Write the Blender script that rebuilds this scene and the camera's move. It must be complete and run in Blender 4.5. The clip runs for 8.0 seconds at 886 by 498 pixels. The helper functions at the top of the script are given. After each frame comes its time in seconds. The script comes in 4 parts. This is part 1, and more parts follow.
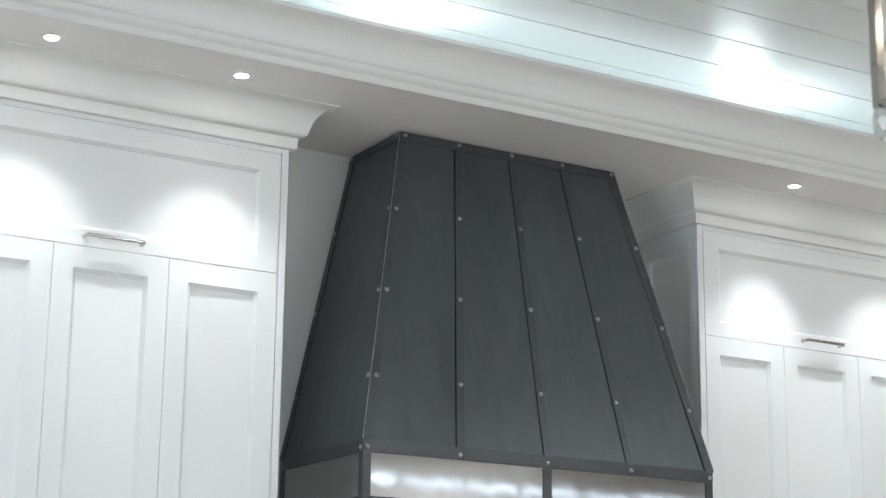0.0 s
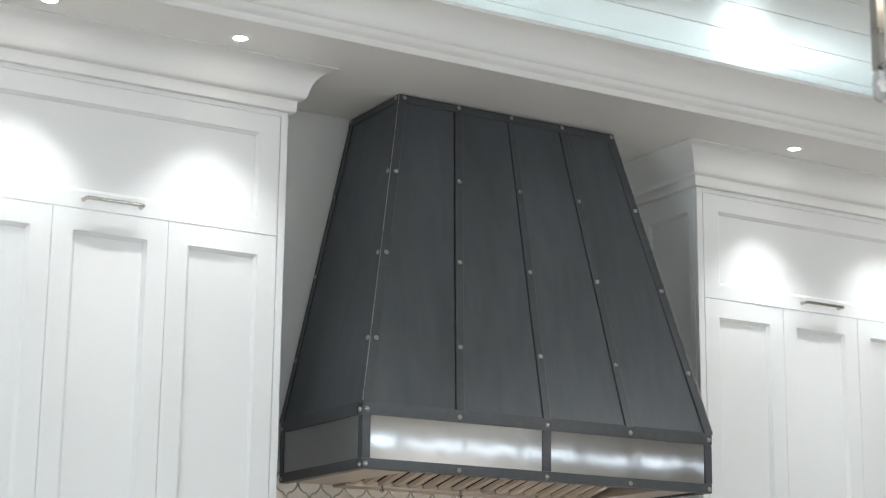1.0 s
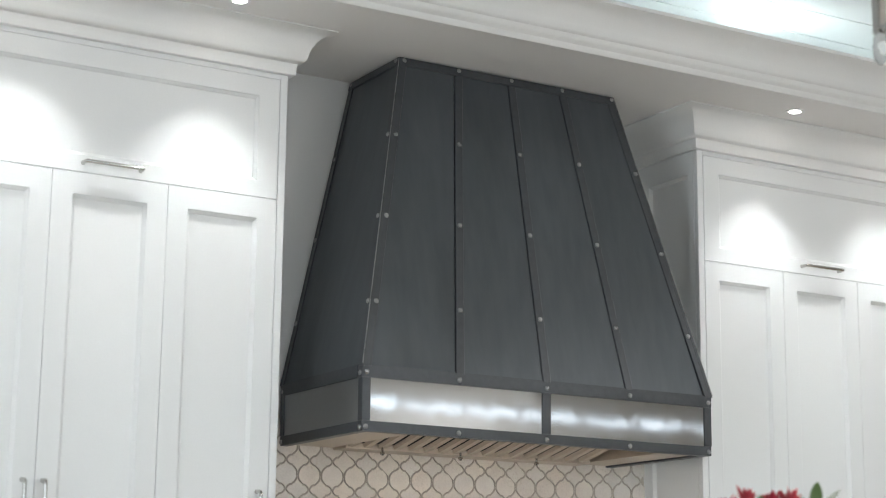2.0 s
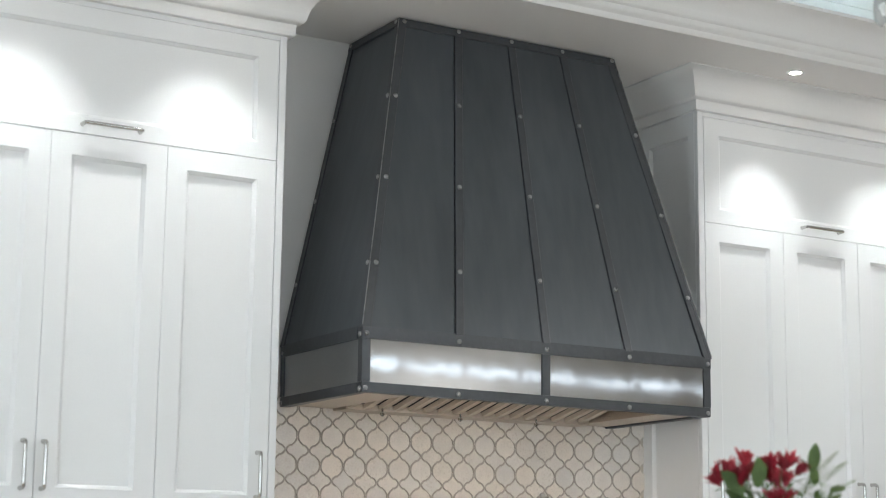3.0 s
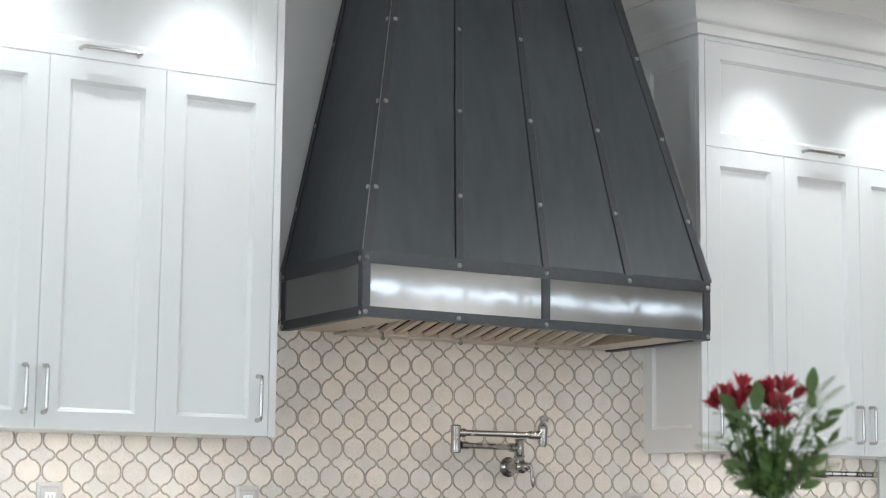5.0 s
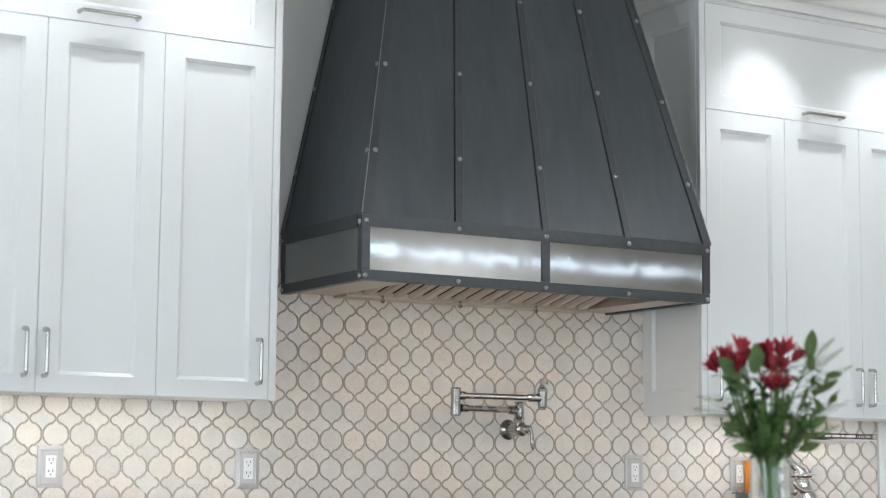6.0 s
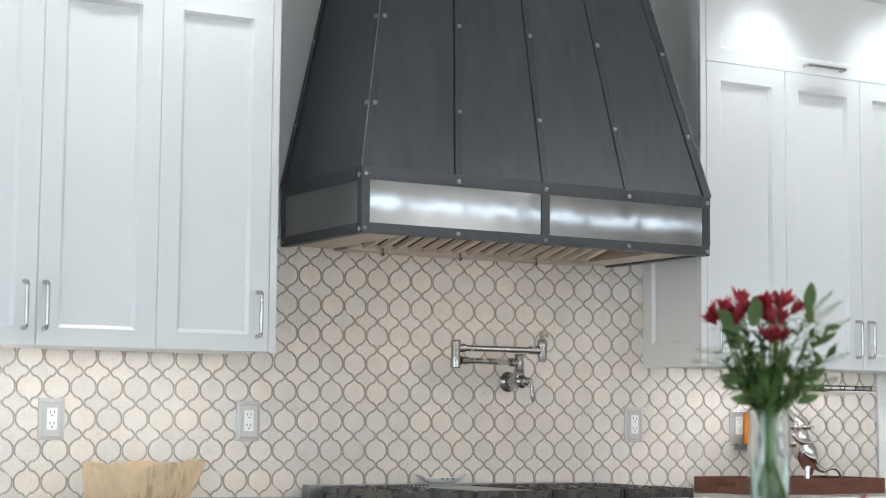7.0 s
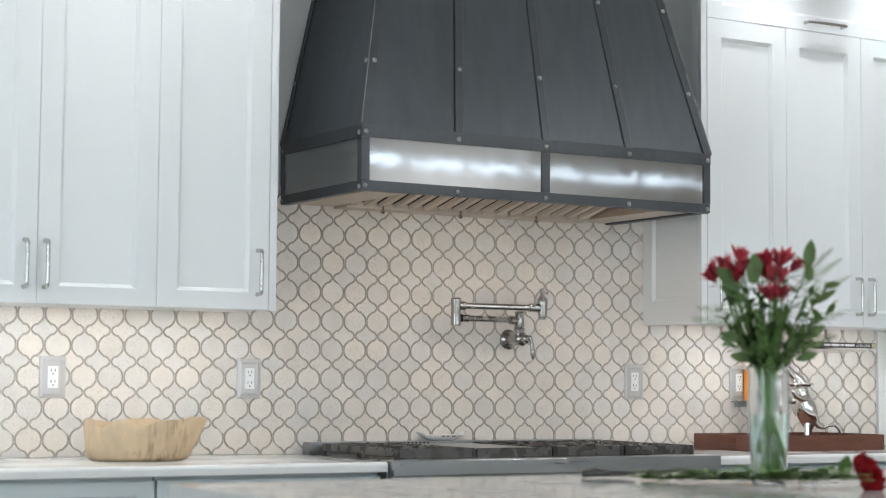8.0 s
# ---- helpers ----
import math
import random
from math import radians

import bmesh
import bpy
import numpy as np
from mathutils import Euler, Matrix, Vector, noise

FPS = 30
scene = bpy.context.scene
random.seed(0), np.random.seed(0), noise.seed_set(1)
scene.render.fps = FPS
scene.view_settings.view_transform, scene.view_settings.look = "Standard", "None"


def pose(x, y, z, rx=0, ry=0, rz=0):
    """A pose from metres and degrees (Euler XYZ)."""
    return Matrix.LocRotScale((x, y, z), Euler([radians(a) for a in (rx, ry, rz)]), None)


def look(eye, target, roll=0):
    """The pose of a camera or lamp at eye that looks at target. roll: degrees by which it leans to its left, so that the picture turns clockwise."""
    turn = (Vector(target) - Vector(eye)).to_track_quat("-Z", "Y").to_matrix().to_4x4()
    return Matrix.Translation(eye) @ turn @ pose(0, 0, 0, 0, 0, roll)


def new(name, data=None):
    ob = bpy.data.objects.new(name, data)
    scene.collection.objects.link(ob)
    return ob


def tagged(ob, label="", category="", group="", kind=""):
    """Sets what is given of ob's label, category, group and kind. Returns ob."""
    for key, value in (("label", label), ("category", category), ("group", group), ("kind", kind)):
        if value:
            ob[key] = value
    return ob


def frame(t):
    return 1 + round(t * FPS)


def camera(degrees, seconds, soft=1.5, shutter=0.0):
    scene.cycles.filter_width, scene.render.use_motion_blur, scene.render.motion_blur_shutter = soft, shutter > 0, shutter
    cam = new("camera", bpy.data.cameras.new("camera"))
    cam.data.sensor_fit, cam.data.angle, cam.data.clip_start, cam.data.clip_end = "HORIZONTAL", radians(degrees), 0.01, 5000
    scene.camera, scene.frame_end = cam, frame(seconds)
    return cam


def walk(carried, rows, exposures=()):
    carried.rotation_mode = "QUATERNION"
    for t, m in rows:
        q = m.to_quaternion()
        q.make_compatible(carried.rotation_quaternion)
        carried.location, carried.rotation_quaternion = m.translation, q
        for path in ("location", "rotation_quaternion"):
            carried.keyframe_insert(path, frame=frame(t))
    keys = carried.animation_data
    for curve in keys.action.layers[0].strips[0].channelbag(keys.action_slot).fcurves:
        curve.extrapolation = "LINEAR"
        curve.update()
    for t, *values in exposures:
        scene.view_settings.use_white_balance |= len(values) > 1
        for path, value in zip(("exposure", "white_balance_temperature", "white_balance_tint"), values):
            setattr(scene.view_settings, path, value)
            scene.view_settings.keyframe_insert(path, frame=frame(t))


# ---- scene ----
cam = camera(27.70, 8.0, soft=1.0)
cam.data.dof.use_dof, cam.data.dof.focus_distance, cam.data.dof.aperture_fstop = True, 6.05, 2.5
# seconds, eye x y z, yaw to the right, pitch up, roll
PATH = [
    (0.0, -3.1787, -5.3200, 1.1349, 30.398, 14.428, 0.680),
    (0.5, -3.1770, -5.3214, 1.1358, 30.392, 13.786, 0.670),
    (1.0, -3.1753, -5.3229, 1.1367, 30.385, 13.221, 0.650),
    (1.5, -3.1736, -5.3243, 1.1375, 30.368, 12.639, 0.640),
    (3.0, -3.1685, -5.3286, 1.1402, 30.331, 10.783, 0.661),
    (3.5, -3.1668, -5.3300, 1.1411, 30.315, 10.150, 0.675),
    (4.0, -3.1651, -5.3314, 1.1420, 30.314, 9.493, 0.664),
    (4.5, -3.1634, -5.3328, 1.1428, 30.292, 8.883, 0.647),
    (6.0, -3.1583, -5.3371, 1.1455, 30.245, 7.138, 0.547),
    (6.5, -3.1566, -5.3385, 1.1464, 30.246, 6.388, 0.526),
    (7.0, -3.1549, -5.3400, 1.1473, 30.219, 5.611, 0.504),
    (7.5, -3.1532, -5.3414, 1.1481, 30.204, 4.874, 0.466),
    (8.0, -3.1515, -5.3428, 1.1490, 30.183, 4.250, 0.430),
]
EXPOSURES = [(0.0, 0.0, 6460, 10), (1.5, 0.0, 6600, 10), (3.0, 0.0, 6560, 10), (4.5, 0.0, 6480, 10), (6.0, 0.0, 6300, 9), (8.0, 0.0, 6300, 9)]
walk(cam, [(t, pose(x, y, z, 90 + pitch, 0, -yaw) @ pose(0, 0, 0, 0, 0, roll)) for t, x, y, z, yaw, pitch, roll in PATH], EXPOSURES)

# ---- plan, in metres ----
COUNTER = 0.914      # worktop height
FACE = -0.345        # front of the wall cabinets
CAB_L, CAB_R = -0.833, 0.809   # the two cabinet ends beside the hood
CAB_BOTTOM, CAB_TOP = 1.363, 2.862
DOOR_SPLIT = 2.455   # gap between the tall doors and the wide lift-up doors
SOFFIT = 3.001
CEIL = 3.28
WALL_L, WALL_R, WALL_BACK = -6.2, 8.2, -9.0
TILE_END = 1.955

# ---- world and lights ----
world = bpy.data.worlds.new("world")
scene.world = world
world.use_nodes = True
wn = world.node_tree.nodes
sky = wn.new("ShaderNodeTexSky")
sky.sky_type, sky.sun_disc, sky.sun_elevation, sky.sun_rotation = "NISHITA", False, radians(40), radians(200)
world.node_tree.links.new(sky.outputs[0], wn["Background"].inputs[0])
wn["Background"].inputs[1].default_value = 0.1


def lamp(name, kind, place, energy, colour=(1, 1, 1), aim=None, size=0.1, size_y=None, cone=90, blend=0.5):
    data = bpy.data.lights.new(name, kind)
    data.energy, data.color = energy, colour
    if kind == "AREA":
        data.size = size
        if size_y:
            data.shape, data.size_y = "RECTANGLE", size_y
    elif kind == "SPOT":
        data.spot_size, data.spot_blend, data.shadow_soft_size = radians(cone), blend, size
    else:
        data.shadow_soft_size = size
    ob = new(name, data)
    ob.matrix_world = look(place, aim or (place[0], place[1] - 0.0001, place[2] - 1))
    return ob


DAY = (0.79, 0.915, 1.0)
WARM = (1.0, 0.81, 0.64)
LAMPS_X = (-2.293, -1.697, -1.101, 1.095, 1.691)
# daylight in the window openings behind the camera
for wx in (-4.2, -1.2, 2.2):
    lamp("window_daylight", "AREA", (wx, WALL_BACK + 0.06, 1.75), 15, DAY, (wx, 0, 1.55), 2.2, 2.2)
lamp("window_daylight", "AREA", (WALL_L + 0.06, -3.6, 1.6), 44, DAY, (0, -3.2, 1.4), 2.6, 2.0)
# recessed downlights in the soffit
for lx in LAMPS_X:
    lamp("downlight_beam", "SPOT", (lx, -0.556, 2.985), 26, (0.94, 0.985, 1.0), None, 0.008, cone=84, blend=0.85)
# unseen fill lamps at ceiling height, added to brighten the room; no fixtures
for lx, ly, power in ((0.2, -4.0, 19), (2.2, -3.4, 34), (-3.4, -6.2, 3), (4.6, -7.9, 36)):
    lamp("room_fill", "AREA", (lx, ly, CEIL - 0.03), power, (0.98, 0.985, 0.98), None, 0.16)
# one more added fill, aimed at the range wall
lamp("room_fill", "AREA", (0.7, -5.1, CEIL - 0.03), 14, (1.0, 0.985, 0.965), (0.5, -1.2, 1.4), 0.12)
# strips under the wall cabinets
for x0, x1, power in ((-2.9, CAB_L - 0.05, 1.75), (CAB_R + 0.05, 1.92, 1.9)):
    lamp("cabinet_strip", "AREA", ((x0 + x1) / 2, -0.21, CAB_BOTTOM + 0.0035), power * (x1 - x0), (1.0, 0.975, 0.945), ((x0 + x1) / 2, -0.13, 0.9), x1 - x0, 0.016)
# three small lamps inside the hood
for lx in (-0.34, 0.02, 0.36):
    lamp("hood_lamp", "AREA", (lx, -0.515, 1.7215), 0.75, WARM, (lx, -0.42, 1.2), 0.03)
# unseen uplights behind the cornice, set for the two pools on the ceiling
for lx in (-0.62, 0.86):
    lamp("cornice_uplight", "SPOT", (lx, -0.56, 3.14), 7, (0.80, 0.95, 1.0), (lx, -0.90, 3.28), 0.09, cone=150, blend=1.0)
# added fill strip, in place of daylight bounced up to the ceiling
lamp("ceiling_fill", "AREA", (-0.4, -0.53, 3.14), 5, (0.80, 0.95, 1.0), (-0.4, -0.93, 3.34), 6.5, 0.03)


# ---- materials ----
def mat(name, colour, rough=0.5, metal=0.0, vary=0.06, scale=6.0, fine=60.0, bump=0.0, stretch=(1, 1, 1), rand=0.0, coat=0.0, rough_vary=0.06, island=False, trans=0.0, ior=1.45, fine_bump=1.0, detail=3, tint=None, world_space=False):
    m = bpy.data.materials.new(name)
    m.use_nodes = True
    nt = m.node_tree
    n, l = nt.nodes, nt.links
    b = n["Principled BSDF"]
    b.inputs["Metallic"].default_value = metal
    b.inputs["IOR"].default_value = ior
    b.inputs["Transmission Weight"].default_value = trans
    b.inputs["Coat Weight"].default_value = coat
    tc = n.new("ShaderNodeTexCoord")
    mp = n.new("ShaderNodeMapping")
    mp.inputs["Scale"].default_value = stretch
    l.new(n.new("ShaderNodeNewGeometry").outputs["Position"] if world_space else tc.outputs["Object"], mp.inputs[0])
    big, small = n.new("ShaderNodeTexNoise"), n.new("ShaderNodeTexNoise")
    big.inputs["Scale"].default_value, small.inputs["Scale"].default_value = scale, fine
    big.inputs["Detail"].default_value, small.inputs["Detail"].default_value = detail, 4
    l.new(mp.outputs[0], big.inputs["Vector"])
    l.new(mp.outputs[0], small.inputs["Vector"])
    add = n.new("ShaderNodeMath")
    add.operation = "ADD"
    l.new(big.outputs[0], add.inputs[0])
    l.new(small.outputs[0], add.inputs[1])
    val = n.new("ShaderNodeMapRange")
    val.inputs[1].default_value, val.inputs[2].default_value = 0.6, 1.4
    val.inputs[3].default_value, val.inputs[4].default_value = 1 - vary, 1 + vary
    l.new(add.outputs[0], val.inputs[0])
    last = val.outputs[0]
    if rand:
        if island:
            src = n.new("ShaderNodeNewGeometry").outputs["Random Per Island"]
        else:
            src = n.new("ShaderNodeObjectInfo").outputs["Random"]
        rr = n.new("ShaderNodeMapRange")
        rr.inputs[3].default_value, rr.inputs[4].default_value = 1 - rand, 1 + rand
        l.new(src, rr.inputs[0])
        mu = n.new("ShaderNodeMath")
        mu.operation = "MULTIPLY"
        l.new(rr.outputs[0], mu.inputs[0])
        l.new(last, mu.inputs[1])
        last = mu.outputs[0]
    mix = n.new("ShaderNodeVectorMath")
    mix.operation = "SCALE"
    mix.inputs[0].default_value = colour
    l.new(last, mix.inputs["Scale"])
    if tint:
        wr = n.new("ShaderNodeMath")
        wr.operation = "MULTIPLY"
        wr.inputs[1].default_value = 17.0
        l.new(src, wr.inputs[0])
        fr = n.new("ShaderNodeMath")
        fr.operation = "FRACT"
        l.new(wr.outputs[0], fr.inputs[0])
        tn = n.new("ShaderNodeMix")
        tn.data_type = "RGBA"
        tn.inputs[6].default_value, tn.inputs[7].default_value = (*colour, 1), (*tint, 1)
        l.new(fr.outputs[0], tn.inputs[0])
        l.new(tn.outputs[2], mix.inputs[0])
    l.new(mix.outputs[0], b.inputs["Base Color"])
    ro = n.new("ShaderNodeMapRange")
    ro.inputs[1].default_value, ro.inputs[2].default_value = 0.3, 0.7
    ro.inputs[3].default_value, ro.inputs[4].default_value = max(0.02, rough - rough_vary), min(1, rough + rough_vary)
    l.new(big.outputs[0], ro.inputs[0])
    l.new(ro.outputs[0], b.inputs["Roughness"])
    if bump:
        bp = n.new("ShaderNodeBump")
        bp.inputs["Strength"].default_value, bp.inputs["Distance"].default_value = 1.0, bump
        fb = n.new("ShaderNodeMath")
        fb.operation = "MULTIPLY_ADD"
        fb.inputs[1].default_value = fine_bump
        l.new(small.outputs[0], fb.inputs[0])
        l.new(big.outputs[0], fb.inputs[2])
        l.new(fb.outputs[0], bp.inputs["Height"])
        l.new(bp.outputs[0], b.inputs["Normal"])
    return m


def glow(name, colour, strength):
    m = bpy.data.materials.new(name)
    m.use_nodes = True
    b = m.node_tree.nodes["Principled BSDF"]
    b.inputs["Base Color"].default_value = (*colour, 1)
    b.inputs["Emission Color"].default_value = (*colour, 1)
    b.inputs["Emission Strength"].default_value = strength
    return m


M_PAINT = mat("cabinet_paint", (0.80, 0.81, 0.81), 0.34, vary=0.02, scale=3, fine=180, bump=0.00006)
M_TRIM = mat("trim_paint", (0.80, 0.80, 0.79), 0.36, vary=0.02, scale=2, fine=150, bump=0.00006)
M_SOFFIT = mat("soffit_paint", (0.86, 0.845, 0.83), 0.55, vary=0.02, scale=1.5, fine=220, bump=0.00008)
M_WALL = mat("wall_paint", (0.72, 0.715, 0.70), 0.6, vary=0.02, scale=1.5, fine=220, bump=0.0001)
M_BOARD = mat("board_paint", (0.80, 0.82, 0.81), 0.35, vary=0.015, scale=2, fine=120, bump=0.00008, rand=0.012, island=True)
M_IRON = mat("blackened_steel", (0.087, 0.097, 0.108), 0.37, 0.5, vary=0.15, scale=2.2, fine=7, stretch=(4, 4, 0.35), bump=0.0004, rough_vary=0.07, fine_bump=0.1)
M_STRAP = mat("strap_steel", (0.082, 0.087, 0.095), 0.36, 0.5, vary=0.14, scale=5, fine=60, bump=0.0001, rough_vary=0.09)
M_RIVET = mat("rivet_steel", (0.38, 0.38, 0.385), 0.30, 1.0, vary=0.15, scale=40, fine=200)
M_STEEL = mat("brushed_steel", (0.72, 0.73, 0.74), 0.05, 1.0, vary=0.04, scale=9, fine=40, stretch=(1.3, 1, 0.8), bump=0.00030, rough_vary=0.012, fine_bump=0.05, detail=1)
M_STEEL_DULL = mat("satin_steel", (0.40, 0.405, 0.41), 0.36, 1.0, vary=0.06, scale=6, fine=90, stretch=(1, 1, 6), bump=0.00004)
M_LINER = mat("liner_steel", (0.60, 0.53, 0.46), 0.42, 1.0, vary=0.08, scale=8, fine=90, bump=0.00005)
M_NICKEL = mat("satin_nickel", (0.56, 0.55, 0.53), 0.19, 1.0, vary=0.05, scale=20, fine=140)
M_TAP = mat("satin_tap_nickel", (0.47, 0.45, 0.425), 0.24, 1.0, vary=0.06, scale=20, fine=140)
M_CHROME = mat("polished_silver", (0.86, 0.84, 0.81), 0.12, 1.0, vary=0.08, scale=26, fine=60, bump=0.003, stretch=(1.3, 1.3, 0.55), fine_bump=0.12, detail=1)
TILE = dict(vary=0.10, scale=19, fine=150, bump=0.00012, rand=0.055, tint=(0.665, 0.635, 0.60), detail=6, world_space=True)
M_TILE = mat("cream_tile", (0.735, 0.670, 0.600), 0.34, **TILE)
M_TILE_REST = mat("cream_tile_rest", (0.735, 0.670, 0.600), 0.34, island=True, **TILE)
M_RIM = mat("glazed_tile_rim", (0.61, 0.565, 0.505), 0.08, 0.1, vary=0.14, scale=60, fine=160, bump=0.00004, world_space=True)
M_GROUT = mat("grout", (0.52, 0.475, 0.41), 0.45, vary=0.12, scale=20, fine=240, bump=0.0004)
M_QUARTZ = mat("white_quartz", (0.80, 0.80, 0.79), 0.12, vary=0.03, scale=4, fine=60)
M_ISLAND = mat("grey_quartz", (0.62, 0.62, 0.61), 0.10, vary=0.04, scale=5, fine=70)
M_CAST = mat("cast_iron", (0.110, 0.104, 0.098), 0.28, 0.45, vary=0.2, scale=20, fine=160, bump=0.00004)
M_GAP_SHADE = mat("gap_shade", (0.02, 0.02, 0.02), 0.7, vary=0.1)
M_BASE = mat("base_cabinet_paint", (0.60, 0.655, 0.665), 0.35, vary=0.03, scale=3, fine=160, bump=0.00006)
M_PLATE = mat("brushed_plate", (0.56, 0.54, 0.525), 0.42, 0.85, vary=0.05, scale=20, fine=160, stretch=(8, 1, 1))
M_RAIL = mat("rail_steel", (0.42, 0.425, 0.43), 0.32, 1.0, vary=0.08, scale=4, fine=90, stretch=(1, 1, 10))
M_WHITE = mat("white_plastic", (0.85, 0.85, 0.84), 0.3, vary=0.01)
M_SLOT = mat("slot_black", (0.015, 0.015, 0.015), 0.5, vary=0.05)
M_BOWL = mat("pale_wood", (0.63, 0.475, 0.305), 0.5, vary=0.16, scale=9, fine=46, stretch=(1.0, 1.0, 0.5), bump=0.0016, rough_vary=0.1)
M_TRAY = mat("walnut", (0.135, 0.053, 0.033), 0.36, vary=0.30, scale=7, fine=60, stretch=(1, 1, 6), bump=0.0002)
M_FLOOR = mat("oak_floor", (0.56, 0.45, 0.35), 0.4, vary=0.18, scale=3, fine=30, stretch=(1, 8, 1), bump=0.0002, rand=0.12, island=True)
M_GLASS = mat("clear_glass", (0.97, 0.99, 0.985), 0.02, vary=0.0, trans=1.0, ior=1.45, rough_vary=0.0)
M_WATER = mat("water", (0.80, 0.92, 0.87), 0.02, vary=0.0, trans=1.0, ior=1.33, rough_vary=0.0)
M_LANTERN = mat("lantern_nickel", (0.42, 0.40, 0.38), 0.30, 1.0, vary=0.10, scale=12, fine=90)
M_CRYSTAL = mat("frosted_crystal", (0.90, 0.93, 0.93), 0.25, vary=0.02, trans=0.6, ior=1.45)
M_LEAF = mat("leaf_green", (0.185, 0.290, 0.100), 0.42, vary=0.30, scale=30, fine=140, rand=0.25)
M_LEAF_PALE = mat("leaf_pale", (0.17, 0.25, 0.08), 0.5, vary=0.25, scale=30, fine=140, rand=0.25)
M_STEM = mat("stem_green", (0.115, 0.215, 0.050), 0.45, vary=0.25, scale=30, fine=100, rand=0.15)
M_GREENERY = mat("cut_greenery", (0.30, 0.43, 0.17), 0.45, vary=0.25, scale=30, fine=100, rand=0.2)
M_PETAL = mat("petal_red", (0.56, 0.035, 0.070), 0.5, vary=0.35, scale=60, fine=200, rand=0.25, tint=(0.68, 0.12, 0.15))
M_ROSE = mat("rose_red", (0.36, 0.012, 0.022), 0.55, vary=0.35, scale=40, fine=160, rand=0.2)
M_ORANGE = mat("orange_card", (0.75, 0.27, 0.03), 0.45, vary=0.06)
M_PAGE = mat("page_paper", (0.55, 0.52, 0.33), 0.7, vary=0.1, scale=40, fine=400)
M_BULB = glow("bulb_glow", (1.0, 0.86, 0.66), 14)
M_LED = glow("downlight_glow", (1.0, 0.97, 0.93), 30)
M_INK = mat("white_ink", (0.8, 0.8, 0.78), 0.6, vary=0.02)
M_PORCELAIN = mat("white_porcelain", (0.84, 0.84, 0.83), 0.12, vary=0.02)
M_DAYGLOW = glow("outdoor_daylight", (0.86, 0.94, 1.0), 1.7)


def streaked(m, colour, mask_scale, lines, low, high):
    """Adds darker grain lines to a wood, gathered in patches."""
    nt = m.node_tree
    n, l = nt.nodes, nt.links
    b = n["Principled BSDF"]
    mp = n.new("ShaderNodeMapping")
    mp.inputs["Scale"].default_value = lines
    place = n.new("ShaderNodeNewGeometry").outputs["Position"]
    l.new(place, mp.inputs[0])
    grain, patch = n.new("ShaderNodeTexNoise"), n.new("ShaderNodeTexNoise")
    grain.inputs["Scale"].default_value, grain.inputs["Detail"].default_value = 1.0, 5
    patch.inputs["Scale"].default_value, patch.inputs["Detail"].default_value = mask_scale, 2
    l.new(mp.outputs[0], grain.inputs["Vector"])
    l.new(place, patch.inputs["Vector"])
    g, p = n.new("ShaderNodeMapRange"), n.new("ShaderNodeMapRange")
    g.inputs[1].default_value, g.inputs[2].default_value = low, high
    p.inputs[1].default_value, p.inputs[2].default_value = 0.46, 0.58
    l.new(grain.outputs[0], g.inputs[0])
    l.new(patch.outputs[0], p.inputs[0])
    both = n.new("ShaderNodeMath")
    both.operation = "MULTIPLY"
    l.new(g.outputs[0], both.inputs[0])
    l.new(p.outputs[0], both.inputs[1])
    mix = n.new("ShaderNodeMix")
    mix.data_type = "RGBA"
    l.new(b.inputs["Base Color"].links[0].from_socket, mix.inputs[6])
    mix.inputs[7].default_value = (*colour, 1)
    l.new(both.outputs[0], mix.inputs[0])
    l.new(mix.outputs[2], b.inputs["Base Color"])


streaked(M_BOWL, (0.30, 0.20, 0.11), 9.0, (55, 55, 7), 0.5, 0.72)
for m in (M_TILE, M_TILE_REST):
    streaked(m, (0.56, 0.50, 0.44), 7.0, (120, 120, 120), 0.52, 0.80)


# ---- mesh helpers ----
ORIGIN = {}


def thing(name, place, label, category, group="", kind=""):
    ob = new(name)
    ob.empty_display_size = 0.05
    ob.location = place
    ORIGIN[ob.name] = Vector(place)
    return tagged(ob, label, category, group, kind)


def finish(bm, name, material, smooth=False):
    bmesh.ops.recalc_face_normals(bm, faces=bm.faces)
    me = bpy.data.meshes.new(name)
    bm.to_mesh(me)
    bm.free()
    me.materials.append(material)
    if smooth:
        me.polygons.foreach_set("use_smooth", [True] * len(me.polygons))
        me.set_sharp_from_angle(angle=radians(38))
    return me


def part(name, bm, material, parent, label="", smooth=False):
    """Links a mesh built in world metres under a thing or a part."""
    o = ORIGIN[parent.name]
    bm.transform(Matrix.Translation(-o))
    ob = new(name, finish(bm, name, material, smooth))
    ob.parent = parent
    ORIGIN[ob.name] = o
    if label:
        ob["label"] = label
    return ob


def solid(name, bm, material, label, category, group="", kind="", smooth=False):
    """A thing of one mesh, whose origin lies at the middle of its base."""
    co = [v.co for v in bm.verts]
    o = Vector(((min(c.x for c in co) + max(c.x for c in co)) / 2, (min(c.y for c in co) + max(c.y for c in co)) / 2, min(c.z for c in co)))
    bm.transform(Matrix.Translation(-o))
    ob = new(name, finish(bm, name, material, smooth))
    ob.location = o
    ORIGIN[ob.name] = o
    return tagged(ob, label, category, group, kind)


def box(x0, x1, y0, y1, z0, z1, bev=0.0015, bm=None):
    b = bmesh.new()
    bmesh.ops.create_cube(b, size=1, matrix=Matrix.Translation(((x0 + x1) / 2, (y0 + y1) / 2, (z0 + z1) / 2)) @ Matrix.Diagonal((x1 - x0, y1 - y0, z1 - z0, 1)))
    if bev:
        bmesh.ops.bevel(b, geom=b.edges[:], offset=bev, segments=2, affect="EDGES", clamp_overlap=True)
